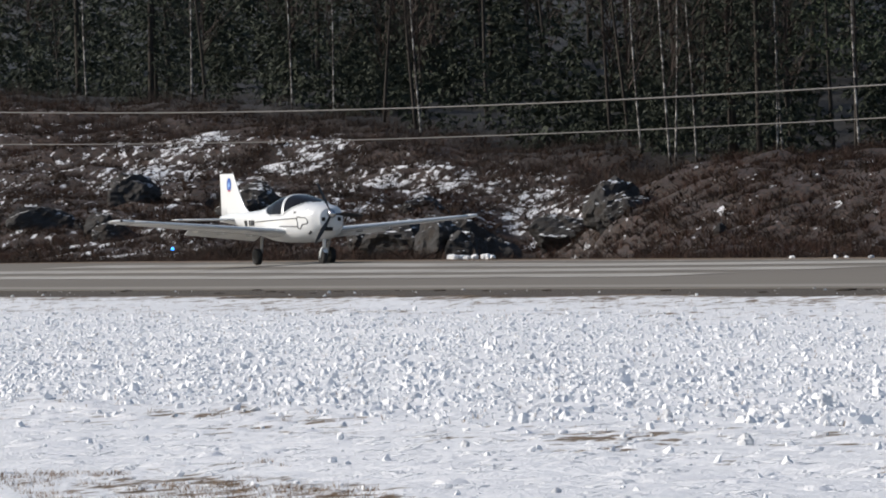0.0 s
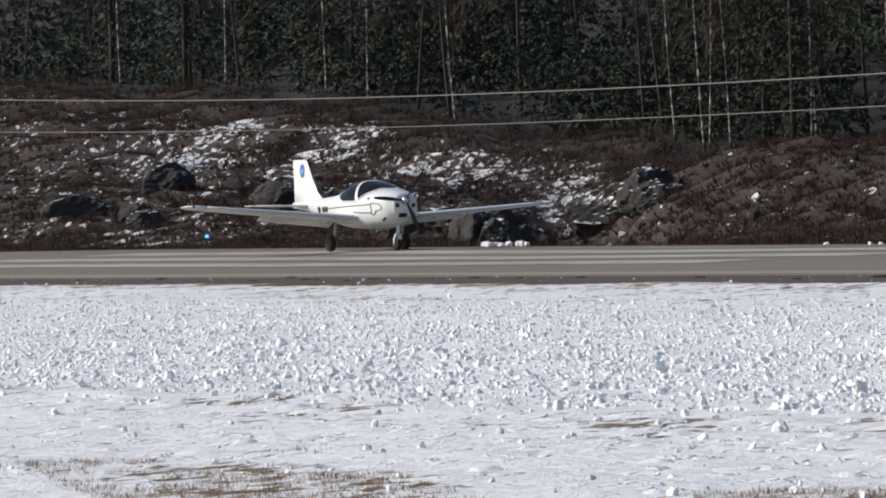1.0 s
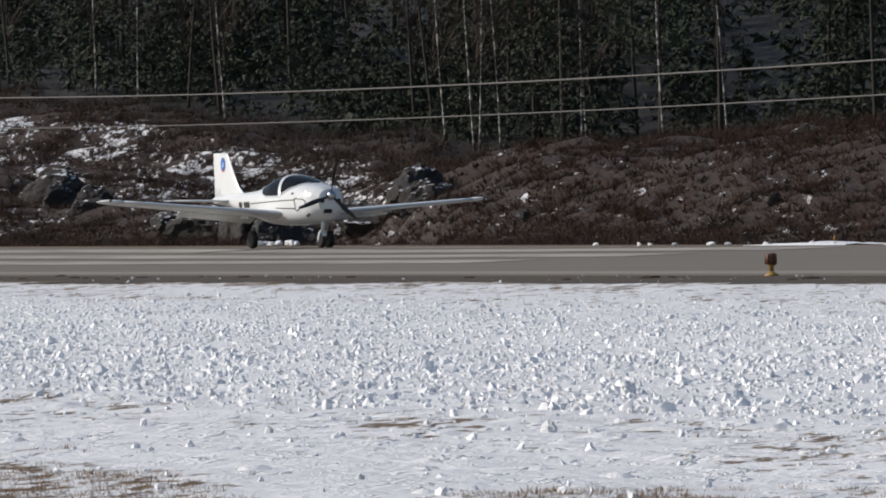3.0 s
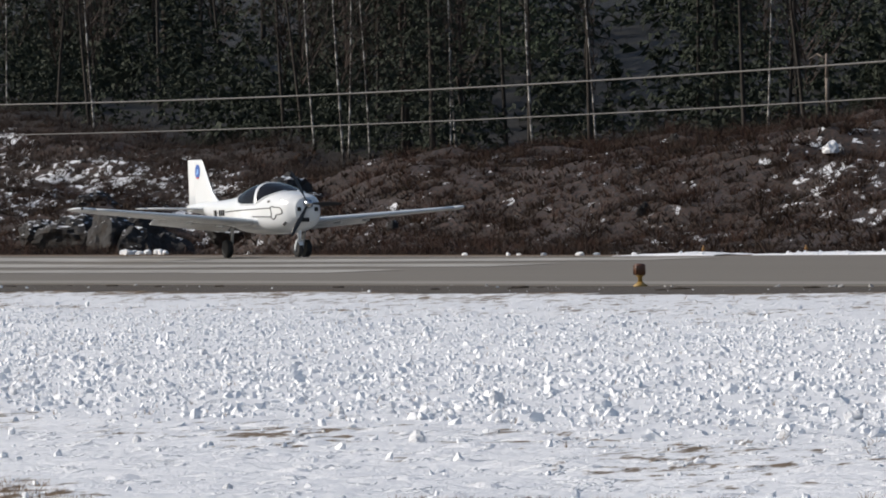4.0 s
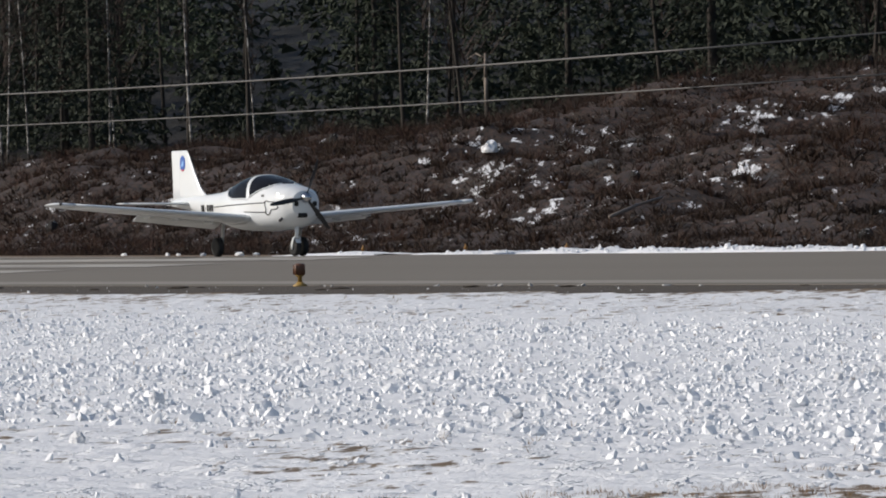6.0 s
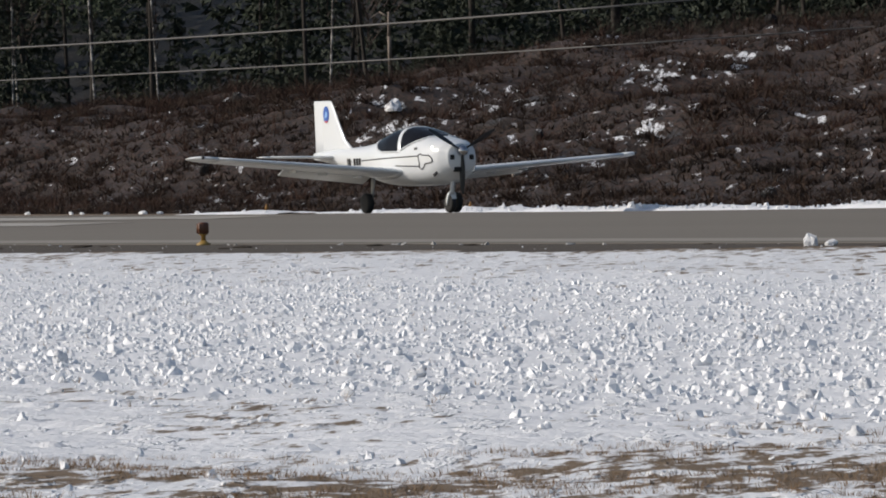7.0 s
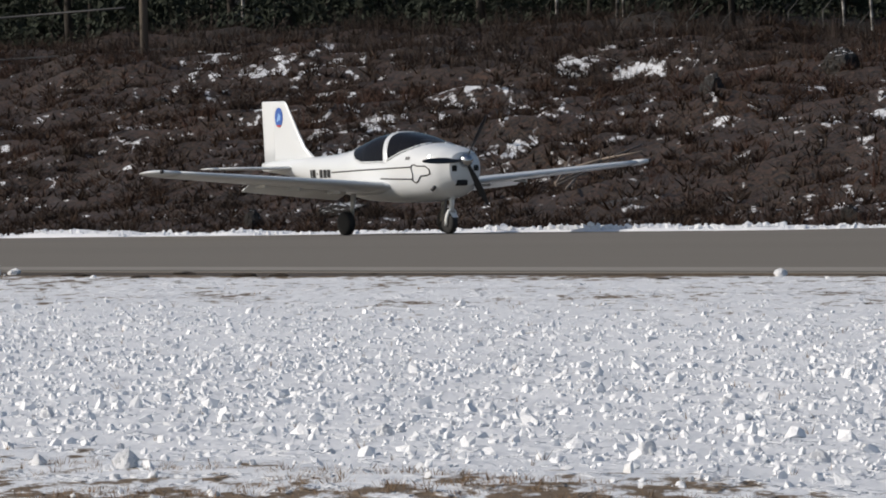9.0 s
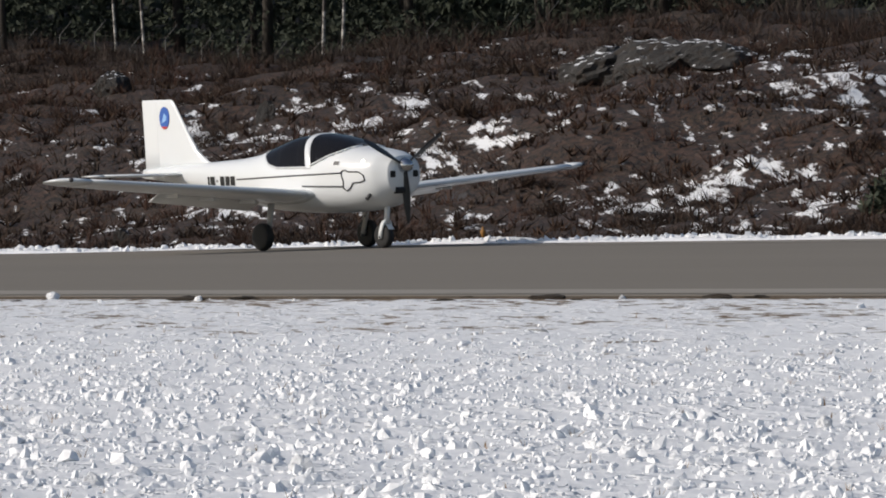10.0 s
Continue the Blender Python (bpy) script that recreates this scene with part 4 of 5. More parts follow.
def build_wood():
    kinds = []
    for k in range(4):
        h = (4.5, 16, 18, 21)[k]
        kinds.append(tree("spruce", "dark green spruce with drooping boughs at the wood's edge", spruce_mesh(k, h, (1.3, 2.4, 2.7, 2.8)[k], (110, 230, 250, 270)[k], 20), SPRUCE, BARK, h, (0.06, 0.15, 0.17, 0.18)[k], k))
    for k in range(3):
        h = 14 + 2 * k
        kinds.append(tree("pine", "pine with a bare stem and a dark green crown", pine_mesh(30 + k, h, 0.12 + 0.14 * k, 2.0), PINE, BARK, h, 0.10, 30 + k))
    for k in range(2):
        h = 12 + 2 * k
        kinds.append(tree("bare_tree", "leafless brown broadleaf tree among the conifers", twig_mesh(60 + k, h, 0.18, 4.5, 150), TWIG, BARK, h, 0.09, 60 + k, 0.4))
    birches = []
    for k in range(3):
        h = 12 + 1.5 * k
        birches.append(tree("birch", "leafless birch with a thin white stem", twig_mesh(80 + k, h, 0.22, 2.6, 80), TWIG, BIRCH, h, 0.045 + 0.007 * k, 80 + k, 0.22))
    rng = random.Random(4)
    used = set()

    def put(src, x, y, turn, grow=1.0, lean=0.0):
        m = Matrix.LocRotScale((x, y, float(land(x, y))), Euler((lean, lean * 0.5, turn)), None)
        if src in used:
            ob = copy_thing(src, m)
        else:
            used.add(src)
            ob = src
            ob.matrix_world = m
        return ob

    # white stems by their bearing from the runway's near end
    for az, y in BIRCHES:
        put(birches[rng.randrange(3)], -y / math.tan(radians(az)), y, rng.random() * 6, lean=rng.uniform(-0.012, 0.012))
    placed = 0
    while placed < 235:
        y = 120.5 + 36 * rng.random() ** 1.2
        x = -y / math.tan(radians(16.5 + 28 * rng.random()))
        k = rng.random()
        src = kinds[rng.randrange(4)] if k < 0.42 else kinds[4 + rng.randrange(3)] if k < 0.62 else kinds[7 + rng.randrange(2)]
        put(src, x, y, rng.random() * 6, lean=rng.uniform(-0.02, 0.02))
        placed += 1
    for src in kinds + birches:
        if src not in used:
            put(src, -400, 150, 0)
    # the depth of the wood behind
    r = np.random.RandomState(9)
    V, F = [], []
    shapes = [tuple(map(np.array, spruce_mesh(200 + k, 17, 2.9, 112, 8, 2.0))) for k in range(3)]
    n0 = 0
    for k in range(310):
        y = 134 + 50 * r.rand()
        x = -y / math.tan(radians(15.5 + 30 * r.rand()))
        v, f = shapes[k % 3]
        a = r.rand() * 6.28
        c, s = math.cos(a), math.sin(a)
        g = 0.8 + 0.5 * r.rand()
        V.append(np.stack([(v[:, 0] * c - v[:, 1] * s) * 1.25 + x, (v[:, 0] * s + v[:, 1] * c) * 1.25 + y, v[:, 2] * g + float(land(x, y))], -1))
        F.append(f + n0)
        n0 += len(v)
    low = tuple(map(np.array, spruce_mesh(210, 4.0, 1.5, 50, 11, 1.4)))
    for k in range(320):
        y = 121 + 16 * r.rand()
        x = -y / math.tan(radians(16.5 + 28 * r.rand() if k < 270 else 20.6 + 2.8 * r.rand()))
        g, a = 0.5 + 0.8 * r.rand(), r.rand() * 6.28
        v, f = low
        V.append(np.stack([(v[:, 0] * math.cos(a) - v[:, 1] * math.sin(a)) * g + x, (v[:, 0] * math.sin(a) + v[:, 1] * math.cos(a)) * g + y, v[:, 2] * g + float(land(x, y))], -1))
        F.append(f + n0)
        n0 += len(v)
    tagged(raw("far_woods", np.concatenate(V).tolist(), np.concatenate(F).tolist(), SPRUCE, False), "dense dark spruce wood closing the distance", "woods", kind="stuff")


BIRCHES = [(20.28, 121), (23.0, 120), (23.25, 119.5), (23.42, 120), (24.05, 121), (24.10, 122), (24.70, 118.5), (25.19, 119.5), (23.22, 118.5), (21.29, 119), (19.50, 121), (20.60, 121), (18.69, 122),
           (26.52, 120), (32.22, 121), (35.14, 120), (35.20, 121), (37.14, 120), (38.66, 120), (38.51, 121), (36.92, 121), (34.68, 122)]
build_wood()


# ---- power line ----
def build_line():
    def height(x, a, b, c):
        return a + b * ((x + 240) / 100) ** 2 + c * ((x + 240) / 100)

    for name, y, r, (a, b, c) in (("power_cable", 111.0, 0.033, (5.15, 1.35, -0.05)), ("power_cable", 112.5, 0.026, (4.0, 1.0, 0.05))):
        bm = bmesh.new()
        rings = []
        for k in range(61):
            x = -430 + 247.5 * k / 60
            z = height(x, a, b, c)
            q = float(np.interp(x, [-430, -205, -184], [0.92, 0.92, 1.0]))    # the span hangs over the bank and turns back to the pole
            rings.append([(x * q, y * q + r * math.cos(6.283 * j / 6), 1.7 + (z - 1.7) * q + r * math.sin(6.283 * j / 6)) for j in range(6)])
        skin(bm, rings)
        ob = part(name, bm, WIRE, None, "grey overhead power cable sagging along the bank")
        tagged(ob, category="cable", group="power cables")
    pole = empty("power_pole", Matrix.Translation((-182.6, 111.7, float(land(-182.6, 111.7)) - 0.2)), "grey weathered wooden power pole on the bank", "pole")
    bm = bmesh.new()
    rod(bm, (0, 0, -0.3), (0, 0, 8.5), 0.13, 0.10, 12)
    part("post", bm, POLE, pole)
    bm = bmesh.new()
    box(bm, -0.06, -1.2, 3.2, 0.06, 1.2, 3.32, 0.01)
    part("crossarm", bm, POLE, pole)
    fence = empty("fence", Matrix.Translation((-163, 117, 0)), "grey boundary fence posts with angled tops before the wood", "fence")
    bm = bmesh.new()
    rod(bm, (0, 0, -0.5), (0, 0, 0.55), 0.014, 0.014, 6)
    rod(bm, (0, 0, 0.55), (0.25, 0.22, 0.92), 0.012, 0.012, 6)
    me = part("post", bm, FENCE, fence).data
    fence.children[0].location = (-3, 0, float(land(-166, 117)))
    for k in range(1, 19):
        p = new("post", me)
        p.parent = fence
        p.location = (-3 + 1.55 * k, 0, float(land(-166 + 1.55 * k, 117)))
    snag = empty("dead_pine", Matrix.Translation((-122.5 / math.tan(radians(27.0)), 122.5, float(land(-122.5 / math.tan(radians(27.0)), 122.5)))), "dead pine stem with pale stripped bark", "tree")
    bm = bmesh.new()
    rod(bm, (0, 0, -0.2), (0.02, 0, 1.25), 0.10, 0.085, 10)
    part("stump", bm, BARK, snag, "dark bark at the foot of the stem")
    bm = bmesh.new()
    rod(bm, (0.02, 0, 1.25), (0.0, 0, 2.3), 0.085, 0.07, 10)
    rod(bm, (0.0, 0, 2.3), (0.03, 0, 3.2), 0.07, 0.045, 10)
    part("trunk", bm, DEAD, snag)
    bm = bmesh.new()
    rod(bm, (0.02, 0, 3.0), (-0.25, -0.25, 3.2), 0.04, 0.03)
    rod(bm, (-0.25, -0.25, 3.2), (-0.45, -0.5, 3.0), 0.03, 0.012)
    part("limb", bm, DEAD, snag)


build_line()
build_litter()


# ---- runway furniture ----
def build_lights():
    x, y = -48.6 / math.tan(radians(25.5)), 48.6
    lamp = empty("edge_light", Matrix.Translation((x, y, 0.005)), "yellow and brown runway edge light on a short stem", "runway light")
    bm = bmesh.new()
    lathe(bm, [(0.0, 0.11), (0.03, 0.11), (0.05, 0.07), (0.08, 0.045)], "z", 20)
    part("base", bm, YELLOW, lamp, "yellow base plate")
    bm = bmesh.new()
    lathe(bm, [(0.07, 0.035), (0.15, 0.035), (0.16, 0.05), (0.18, 0.075)], "z", 20)
    part("stem", bm, YELLOW, lamp)
    bm = bmesh.new()
    lathe(bm, [(0.18, 0.075), (0.20, 0.088), (0.30, 0.09), (0.345, 0.085), (0.36, 0.05)], "z", 24)
    part("lens", bm, BROWN, lamp, "rust brown lens body")
    bm = bmesh.new()
    for a in (200, 250, 300, 20, 110):
        c, s = math.cos(radians(a)), math.sin(radians(a))
        rod(bm, (0.092 * c, 0.092 * s, 0.19), (0.092 * c, 0.092 * s, 0.335), 0.012)
    part("cage", bm, BROWN, lamp)
    for az, y in ((26.0, 74.0), (26.8, 74.0), (27.59, 74.0), (39.73, 73.2)):
        x = -y / math.tan(radians(az))
        m = empty("marker_cone", Matrix.Translation((x, y, float(land(x, y)))), "small orange-yellow marker behind the snow ridge", "marker", "edge markers")
        bm = bmesh.new()
        lathe(bm, [(0.0, 0.03), (0.12, 0.025), (0.16, 0.042), (0.20, 0.04), (0.21, 0.02), (0.25, 0.018), (0.26, 0.008)], "z", 14)
        part("cone", bm, AMBER, m)
        bm = bmesh.new()
        rod(bm, (0, 0, -0.1), (0, 0, 0.05), 0.06)
        part("foot", bm, BLACK, m, "black rubber foot")
    x, y = BLUE_AT
    t = empty("taxiway_light", Matrix.Translation((x, y, float(land(x, y)))), "lit blue taxiway edge light at the foot of the bank", "taxiway light")
    bm = bmesh.new()
    rod(bm, (0, 0, -0.1), (0, 0, 0.28), 0.03)
    part("stem", bm, BLACK, t)
    bm = bmesh.new()
    lathe(bm, [(0.28, 0.04), (0.30, 0.055), (0.35, 0.05), (0.38, 0.02)], "z", 16)
    part("lens", bm, BLUE_LAMP, t, "glowing blue lens")


BLUE_AT = (-239.7, 84.0)
build_lights()


# ---- the aircraft: x forward, y to its left, origin on the ground under the nose wheel ----
FX = [-5.78, -4.8, -4.0, -3.2, -2.65, -2.2, -1.7, -1.15, -0.7, -0.2, 0.2, 0.42, 0.52]
FB = [1.10, 1.00, 0.88, 0.73, 0.63, 0.57, 0.54, 0.53, 0.53, 0.555, 0.62, 0.73, 0.86]
FT = [1.24, 1.30, 1.33, 1.37, 1.43, 1.55, 1.68, 1.72, 1.64, 1.50, 1.455, 1.41, 1.32]
FW = [0.05, 0.15, 0.24, 0.35, 0.45, 0.53, 0.585, 0.60, 0.595, 0.555, 0.475, 0.37, 0.25]
SX = [-2.42, -2.25, -2.05, -1.8, -1.08, -0.85, -0.62, -0.40, -0.26]
SZ = [1.60, 1.40, 1.27, 1.22, 1.22, 1.29, 1.38, 1.45, 1.53]
POW = 0.78


def curve(x, xs, zs):
    """Smoothed table look-up."""
    return float(np.mean([np.interp(x + d, xs, zs) for d in np.linspace(-0.14, 0.14, 9)]))


def hull(x, a, out=0.0):
    """A point on the fuselage skin: station x, angle a from the left side upwards."""
    zb, zt, hw = curve(x, FX, FB), curve(x, FX, FT), curve(x, FX, FW)
    zm = zb + 0.52 * (min(zt, 1.45) - zb)
    c, s = math.cos(a), math.sin(a)
    hz = (zt - zm) if s > 0 else (zm - zb)
    return Vector((x, math.copysign(abs(c) ** POW, c) * (hw + out), zm + math.copysign(abs(s) ** POW, s) * (hz + out)))


def angle_at(x, z):
    """The skin angle at height z on the left side."""
    zb, zt = curve(x, FX, FB), curve(x, FX, FT)
    zm = zb + 0.52 * (min(zt, 1.45) - zb)
    hz = (zt - zm) if z > zm else (zm - zb)
    q = max(-1, min(1, (z - zm) / hz))
    return math.copysign(math.asin(abs(q) ** (1 / POW)), q)


def side_point(x, z, out=0.006):
    p = hull(x, angle_at(x, z), out)
    return Vector((p.x, -p.y, p.z))


def trim_line(plane, pts, r, name, mat, label=""):
    """A thin raised line along the right-hand skin."""
    bm = bmesh.new()
    path = []
    for (xa, za), (xb, zb) in zip(pts, pts[1:]):
        n = max(2, int(abs(xb - xa) / 0.08) + 2)
        for k in range(n):
            path.append(side_point(xa + (xb - xa) * k / n, za + (zb - za) * k / n))
    path.append(side_point(*pts[-1]))
    for p, q in zip(path, path[1:]):
        if (q - p).length > 1e-4:
            rod(bm, p, q, r, r, 5)
    part(name, bm, mat, plane, label)


def foil(y, xle, chord, z, thick, camber=0.02, n=12, pitch=0.0):
    """A wing section at span y."""
    up, dn = [], []
    for k in range(n + 1):
        t = 0.5 * (1 - math.cos(math.pi * k / n))
        h = 5 * thick * (0.2969 * t**0.5 - 0.126 * t - 0.3516 * t * t + 0.2843 * t**3 - 0.1015 * t**4)
        c = camber * 4 * t * (1 - t)
        up.append(Vector((xle - t * chord, y, z + (c + h - t * pitch) * chord)))
        dn.append(Vector((xle - t * chord, y, z + (c - h - t * pitch) * chord)))
    return up + dn[-2:0:-1]


def build_aircraft():
    plane = empty("light_aircraft", Matrix(), "white low-wing single-propeller light aircraft rolling on the runway", "aircraft")
    # fuselage with an open cockpit under the glass
    bm = bmesh.new()
    rings, n = [], 40
    stations = list(np.linspace(-5.78, -2.5, 22)) + list(np.linspace(-2.42, -0.26, 37)) + list(np.linspace(-0.2, 0.44, 12)) + [0.48, 0.51]
    for x in stations:
        sill = np.interp(x, SX, SZ) if -2.42 <= x <= -0.26 else 9
        ring = []
        for k in range(n):
            p = hull(x, 2 * math.pi * (k + 0.5) / n)
            ring.append(Vector((p.x, p.y, min(p.z, sill))))
        rings.append(ring)
    skin(bm, rings)
    part("fuselage", bm, WHITE, plane)
    # dark cockpit floor just above the cut
    bm = bmesh.new()
    rows = []
    for x in np.linspace(-2.3, -0.34, 24):
        s = float(np.interp(x, SX, SZ))
        w = hull(x, angle_at(x, min(s, curve(x, FX, FT) - 0.02))).y - 0.012
        rows.append([Vector((x, w * q, s + 0.004)) for q in (-1, -0.5, 0, 0.5, 1)])
    skin(bm, rows, closed=False)
    part("cockpit_coaming", bm, GREY, plane, "dark grey cockpit lining")
    for y in (-0.25, 0.25):
        bm = bmesh.new()
        box(bm, -1.95, y - 0.17, 1.15, -1.83, y + 0.17, 1.50, 0.04)
        part("seat_back", bm, GREY, plane, "dark seat back")
    # glass
    def canopy(x0, x1, out, m, name, label="", lo=0.0):
        bm = bmesh.new()
        rows = []
        for x in np.linspace(x0, x1, 30):
            s = float(np.interp(x, SX, SZ)) + lo
            a = angle_at(x, min(s, curve(x, FX, FT) - 0.004))
            rows.append([hull(x, a + (math.pi - 2 * a) * k / 24, out) for k in range(25)])
        skin(bm, rows, closed=False)
        return part(name, bm, m, plane, label)

    glass = canopy(-2.40, -0.28, 0.004, GLASS, "canopy", "dark tinted bubble canopy")
    glass.visible_shadow = False
    # white hoop, raked back towards the top
    bm = bmesh.new()
    rows = []
    for d in (0.0, 0.03, 0.10, 0.13):
        row = []
        for k in range(33):
            x = -0.92 - d
            a0 = angle_at(x, 1.2)
            a = a0 + (math.pi - 2 * a0) * k / 32
            xx = x - 0.30 * max(0.0, math.sin(a)) ** 1.5
            row.append(hull(xx, a, 0.016 if 0.01 < d < 0.12 else 0.004))
        rows.append(row)
    skin(bm, rows, closed=False)
    part("canopy_hoop", bm, WHITE, plane, "white canopy frame")
    # rim along the sill
    for sg in (1, -1):
        bm = bmesh.new()
        pts = []
        for x in np.linspace(-2.40, -0.28, 40):
            p = hull(x, angle_at(x, min(float(np.interp(x, SX, SZ)), curve(x, FX, FT) - 0.004)), 0.003)
            pts.append(Vector((p.x, sg * p.y, p.z)))
        for p, q in zip(pts, pts[1:]):
            rod(bm, p, q, 0.016, 0.016, 5)
        part("canopy_rim", bm, WHITE, plane)
    # wings
    for sg, side in ((-1, "right"), (1, "left")):
        secs = [(0.38, -0.90, 1.42, 0.81, 0.115), (0.62, -0.92, 1.36, 0.832, 0.113), (1.6, -0.93, 1.25, 0.903, 0.112), (3.0, -0.95, 1.08, 1.003, 0.11), (4.2, -0.99, 0.92, 1.09, 0.11), (4.55, -1.02, 0.85, 1.115, 0.11)]
        bm = bmesh.new()
        skin(bm, [foil(sg * y, x, c, z, t, 0.005, 12, 0.075) for y, x, c, z, t in secs])
        wing = part("wing", bm, WHITE, plane)
        tip = [(4.556, -1.02, 0.85, 1.1155, 0.114), (4.75, -1.06, 0.77, 1.13, 0.13), (4.9, -1.16, 0.60, 1.14, 0.135), (4.98, -1.30, 0.38, 1.14, 0.13), (5.02, -1.42, 0.18, 1.135, 0.10)]
        bm = bmesh.new()
        skin(bm, [foil(sg * y, x, c, z, t, 0.005, 12, 0.075) for y, x, c, z, t in tip])
        wt = part("wing_tip", bm, WHITE, wing)
        bm = bmesh.new()
        bmesh.ops.create_uvsphere(bm, u_segments=12, v_segments=8, radius=0.035, matrix=Matrix.Translation((-1.14, sg * 4.86, 1.145)))
        part("position_lamp", bm, LINE, wt, "small dark position lamp")
        # drooped flap and its brackets
        bm = bmesh.new()
        rings = []
        for y, x, c, z, t in ((0.72, -2.02, 0.36, 0.735, 0.16), (1.7, -1.93, 0.34, 0.815, 0.16), (2.75, -1.82, 0.31, 0.90, 0.16)):
            ring = []
            for p in foil(sg * y, 0, c, 0, t, 0.0, 8):
                a = radians(24)
                ring.append(Vector((x + p.x * math.cos(a) + p.z * math.sin(a), p.y, z + p.x * math.sin(a) + p.z * math.cos(a))))
            rings.append(ring)
        skin(bm, rings)
        part("flap", bm, WHITE, wing, "lowered white flap")
        for y in (1.1, 1.9, 2.6):
            bm = bmesh.new()
            z = 0.765 + 0.08 * (y - 0.62)
            box(bm, -2.10 + 0.06 * y, sg * y - 0.015, z - 0.10, -1.72 + 0.06 * y, sg * y + 0.015, z - 0.01, 0.006)
            part("flap_bracket", bm, WHITE, wing)
        # fillet at the root
        bm = bmesh.new()
        skin(bm, [foil(sg * 0.40, -0.86, 1.55, 0.795, 0.145, 0.005, 12, 0.07), foil(sg * 0.56, -0.895, 1.42, 0.823, 0.125, 0.005, 12, 0.072), foil(sg * 0.66, -0.915, 1.36, 0.836, 0.117, 0.005, 12, 0.075)])
        part("wing_fillet", bm, WHITE, wing)
    # tailplane
    for sg in (-1, 1):
        bm = bmesh.new()
        skin(bm, [foil(sg * y, x, c, z, t, 0.0) for y, x, c, z, t in ((0.05, -4.62, 0.62, 1.15, 0.10), (0.9, -4.70, 0.54, 1.155, 0.10), (1.52, -4.78, 0.45, 1.16, 0.10))])
        stab = part("tailplane", bm, WHITE, plane)
        bm = bmesh.new()
        skin(bm, [foil(sg * y, x, c, z, t, 0.0) for y, x, c, z, t in ((1.524, -4.78, 0.45, 1.16, 0.104), (1.62, -4.84, 0.38, 1.161, 0.10), (1.68, -4.95, 0.22, 1.162, 0.08))])
        part("tailplane_tip", bm, WHITE, stab)
        bm = bmesh.new()
        skin(bm, [foil(sg * y, x, c, z, 0.05, 0.0) for y, x, c, z in ((0.12, -5.25, 0.30, 1.148), (0.9, -5.25, 0.27, 1.153), (1.5, -5.24, 0.22, 1.158))])
        part("elevator", bm, WHITE, stab)
    # fin and rudder
    def blade_z(rows):
        return [[Vector((p.x, p.z, z)) for p in foil(0, x, c, 0, t, 0.0, 10)] for z, x, c, t in rows]

    bm = bmesh.new()
    skin(bm, blade_z([(1.22, -3.75, 1.70, 0.05), (1.34, -4.16, 1.30, 0.07), (1.5, -4.42, 1.05, 0.085), (1.8, -4.66, 0.84, 0.09), (2.2, -4.96, 0.56, 0.09), (2.27, -5.02, 0.50, 0.085), (2.30, -5.08, 0.42, 0.05)]))
    fin = part("fin", bm, WHITE, plane)
    bm = bmesh.new()
    skin(bm, blade_z([(1.16, -5.40, 0.36, 0.07), (1.5, -5.40, 0.37, 0.075), (2.27, -5.45, 0.37, 0.075), (2.30, -5.47, 0.33, 0.05)]))
    part("rudder", bm, WHITE, fin)
    # round badge on the fin: blue above, red below, white hook
    for name, m, a0, a1, out in (("emblem_upper", BLUE, -50, 230, 0.040), ("emblem_lower", RED, 230, 310, 0.040)):
        bm = bmesh.new()
        c = Vector((-5.22, -out, 2.02))
        rim = [c + Vector((0.122 * math.cos(radians(a0 + (a1 - a0) * k / 20)), 0, 0.17 * math.sin(radians(a0 + (a1 - a0) * k / 20)))) for k in range(21)]
        f = bm.faces.new([bm.verts.new(p) for p in rim])
        r = bmesh.ops.extrude_face_region(bm, geom=[f])
        for v in [g for g in r["geom"] if isinstance(g, bmesh.types.BMVert)]:
            v.co.y += 0.012
        part(name, bm, m, fin, "blue upper part of a round badge" if m == BLUE else "red lower part of a round badge", False)
    bm = bmesh.new()
    skin(bm, [[Vector((-5.22 + dx, yy, 2.0 + dz)) for dx, dz in ((-0.06, -0.06), (0.05, -0.02), (0.06, 0.05), (0.0, 0.09), (-0.03, 0.02))] for yy in (-0.044, -0.036)])
    part("emblem_mark", bm, PALE, fin, "pale blue shape on the badge", False)
    # registration as plain bars, trim lines and the cowling outline
    for k, (x, w) in enumerate(((-3.86, 0.05), (-3.74, 0.13), (-3.60, 0.04), (-3.45, 0.12), (-3.29, 0.12), (-3.13, 0.13))):
        bm = bmesh.new()
        rows = []
        for q in (x - w / 2, x, x + w / 2):
            rows.append([side_point(q, z, 0.008) for z in np.linspace(0.975, 1.11, 5)] if k != 2 else [side_point(q, z, 0.008) for z in np.linspace(1.03, 1.055, 5)])
        skin(bm, rows, closed=False)
        part("lettering_bar", bm, BLACK, plane, "plain dark bar in place of lettering")
    trim_line(plane, [(-3.0, 1.06), (-0.27, 1.125)], 0.011, "trim_line", LINE, "thin dark grey line")
    trim_line(plane, [(-1.15, 0.94), (-0.25, 0.925)], 0.011, "trim_line", LINE, "thin dark grey line")
    trim_line(plane, [(-0.27, 1.15), (-0.20, 1.165), (-0.15, 1.14), (0.06, 1.135), (0.15, 1.08), (0.17, 1.01), (0.10, 0.985), (-0.04, 0.975), (-0.10, 0.90), (-0.17, 0.865), (-0.24, 0.90), (-0.23, 1.0), (-0.27, 1.08), (-0.27, 1.15)], 0.010, "trim_outline", LINE, "dark outlined shape on the cowling")
    bm = bmesh.new()
    skin(bm, [[side_point(x, z, 0.006) for z in (1.245, 1.295)] for x in (-0.46, -0.40, -0.35)], closed=False)
    part("sticker", bm, LINE, plane, "small dark sticker")
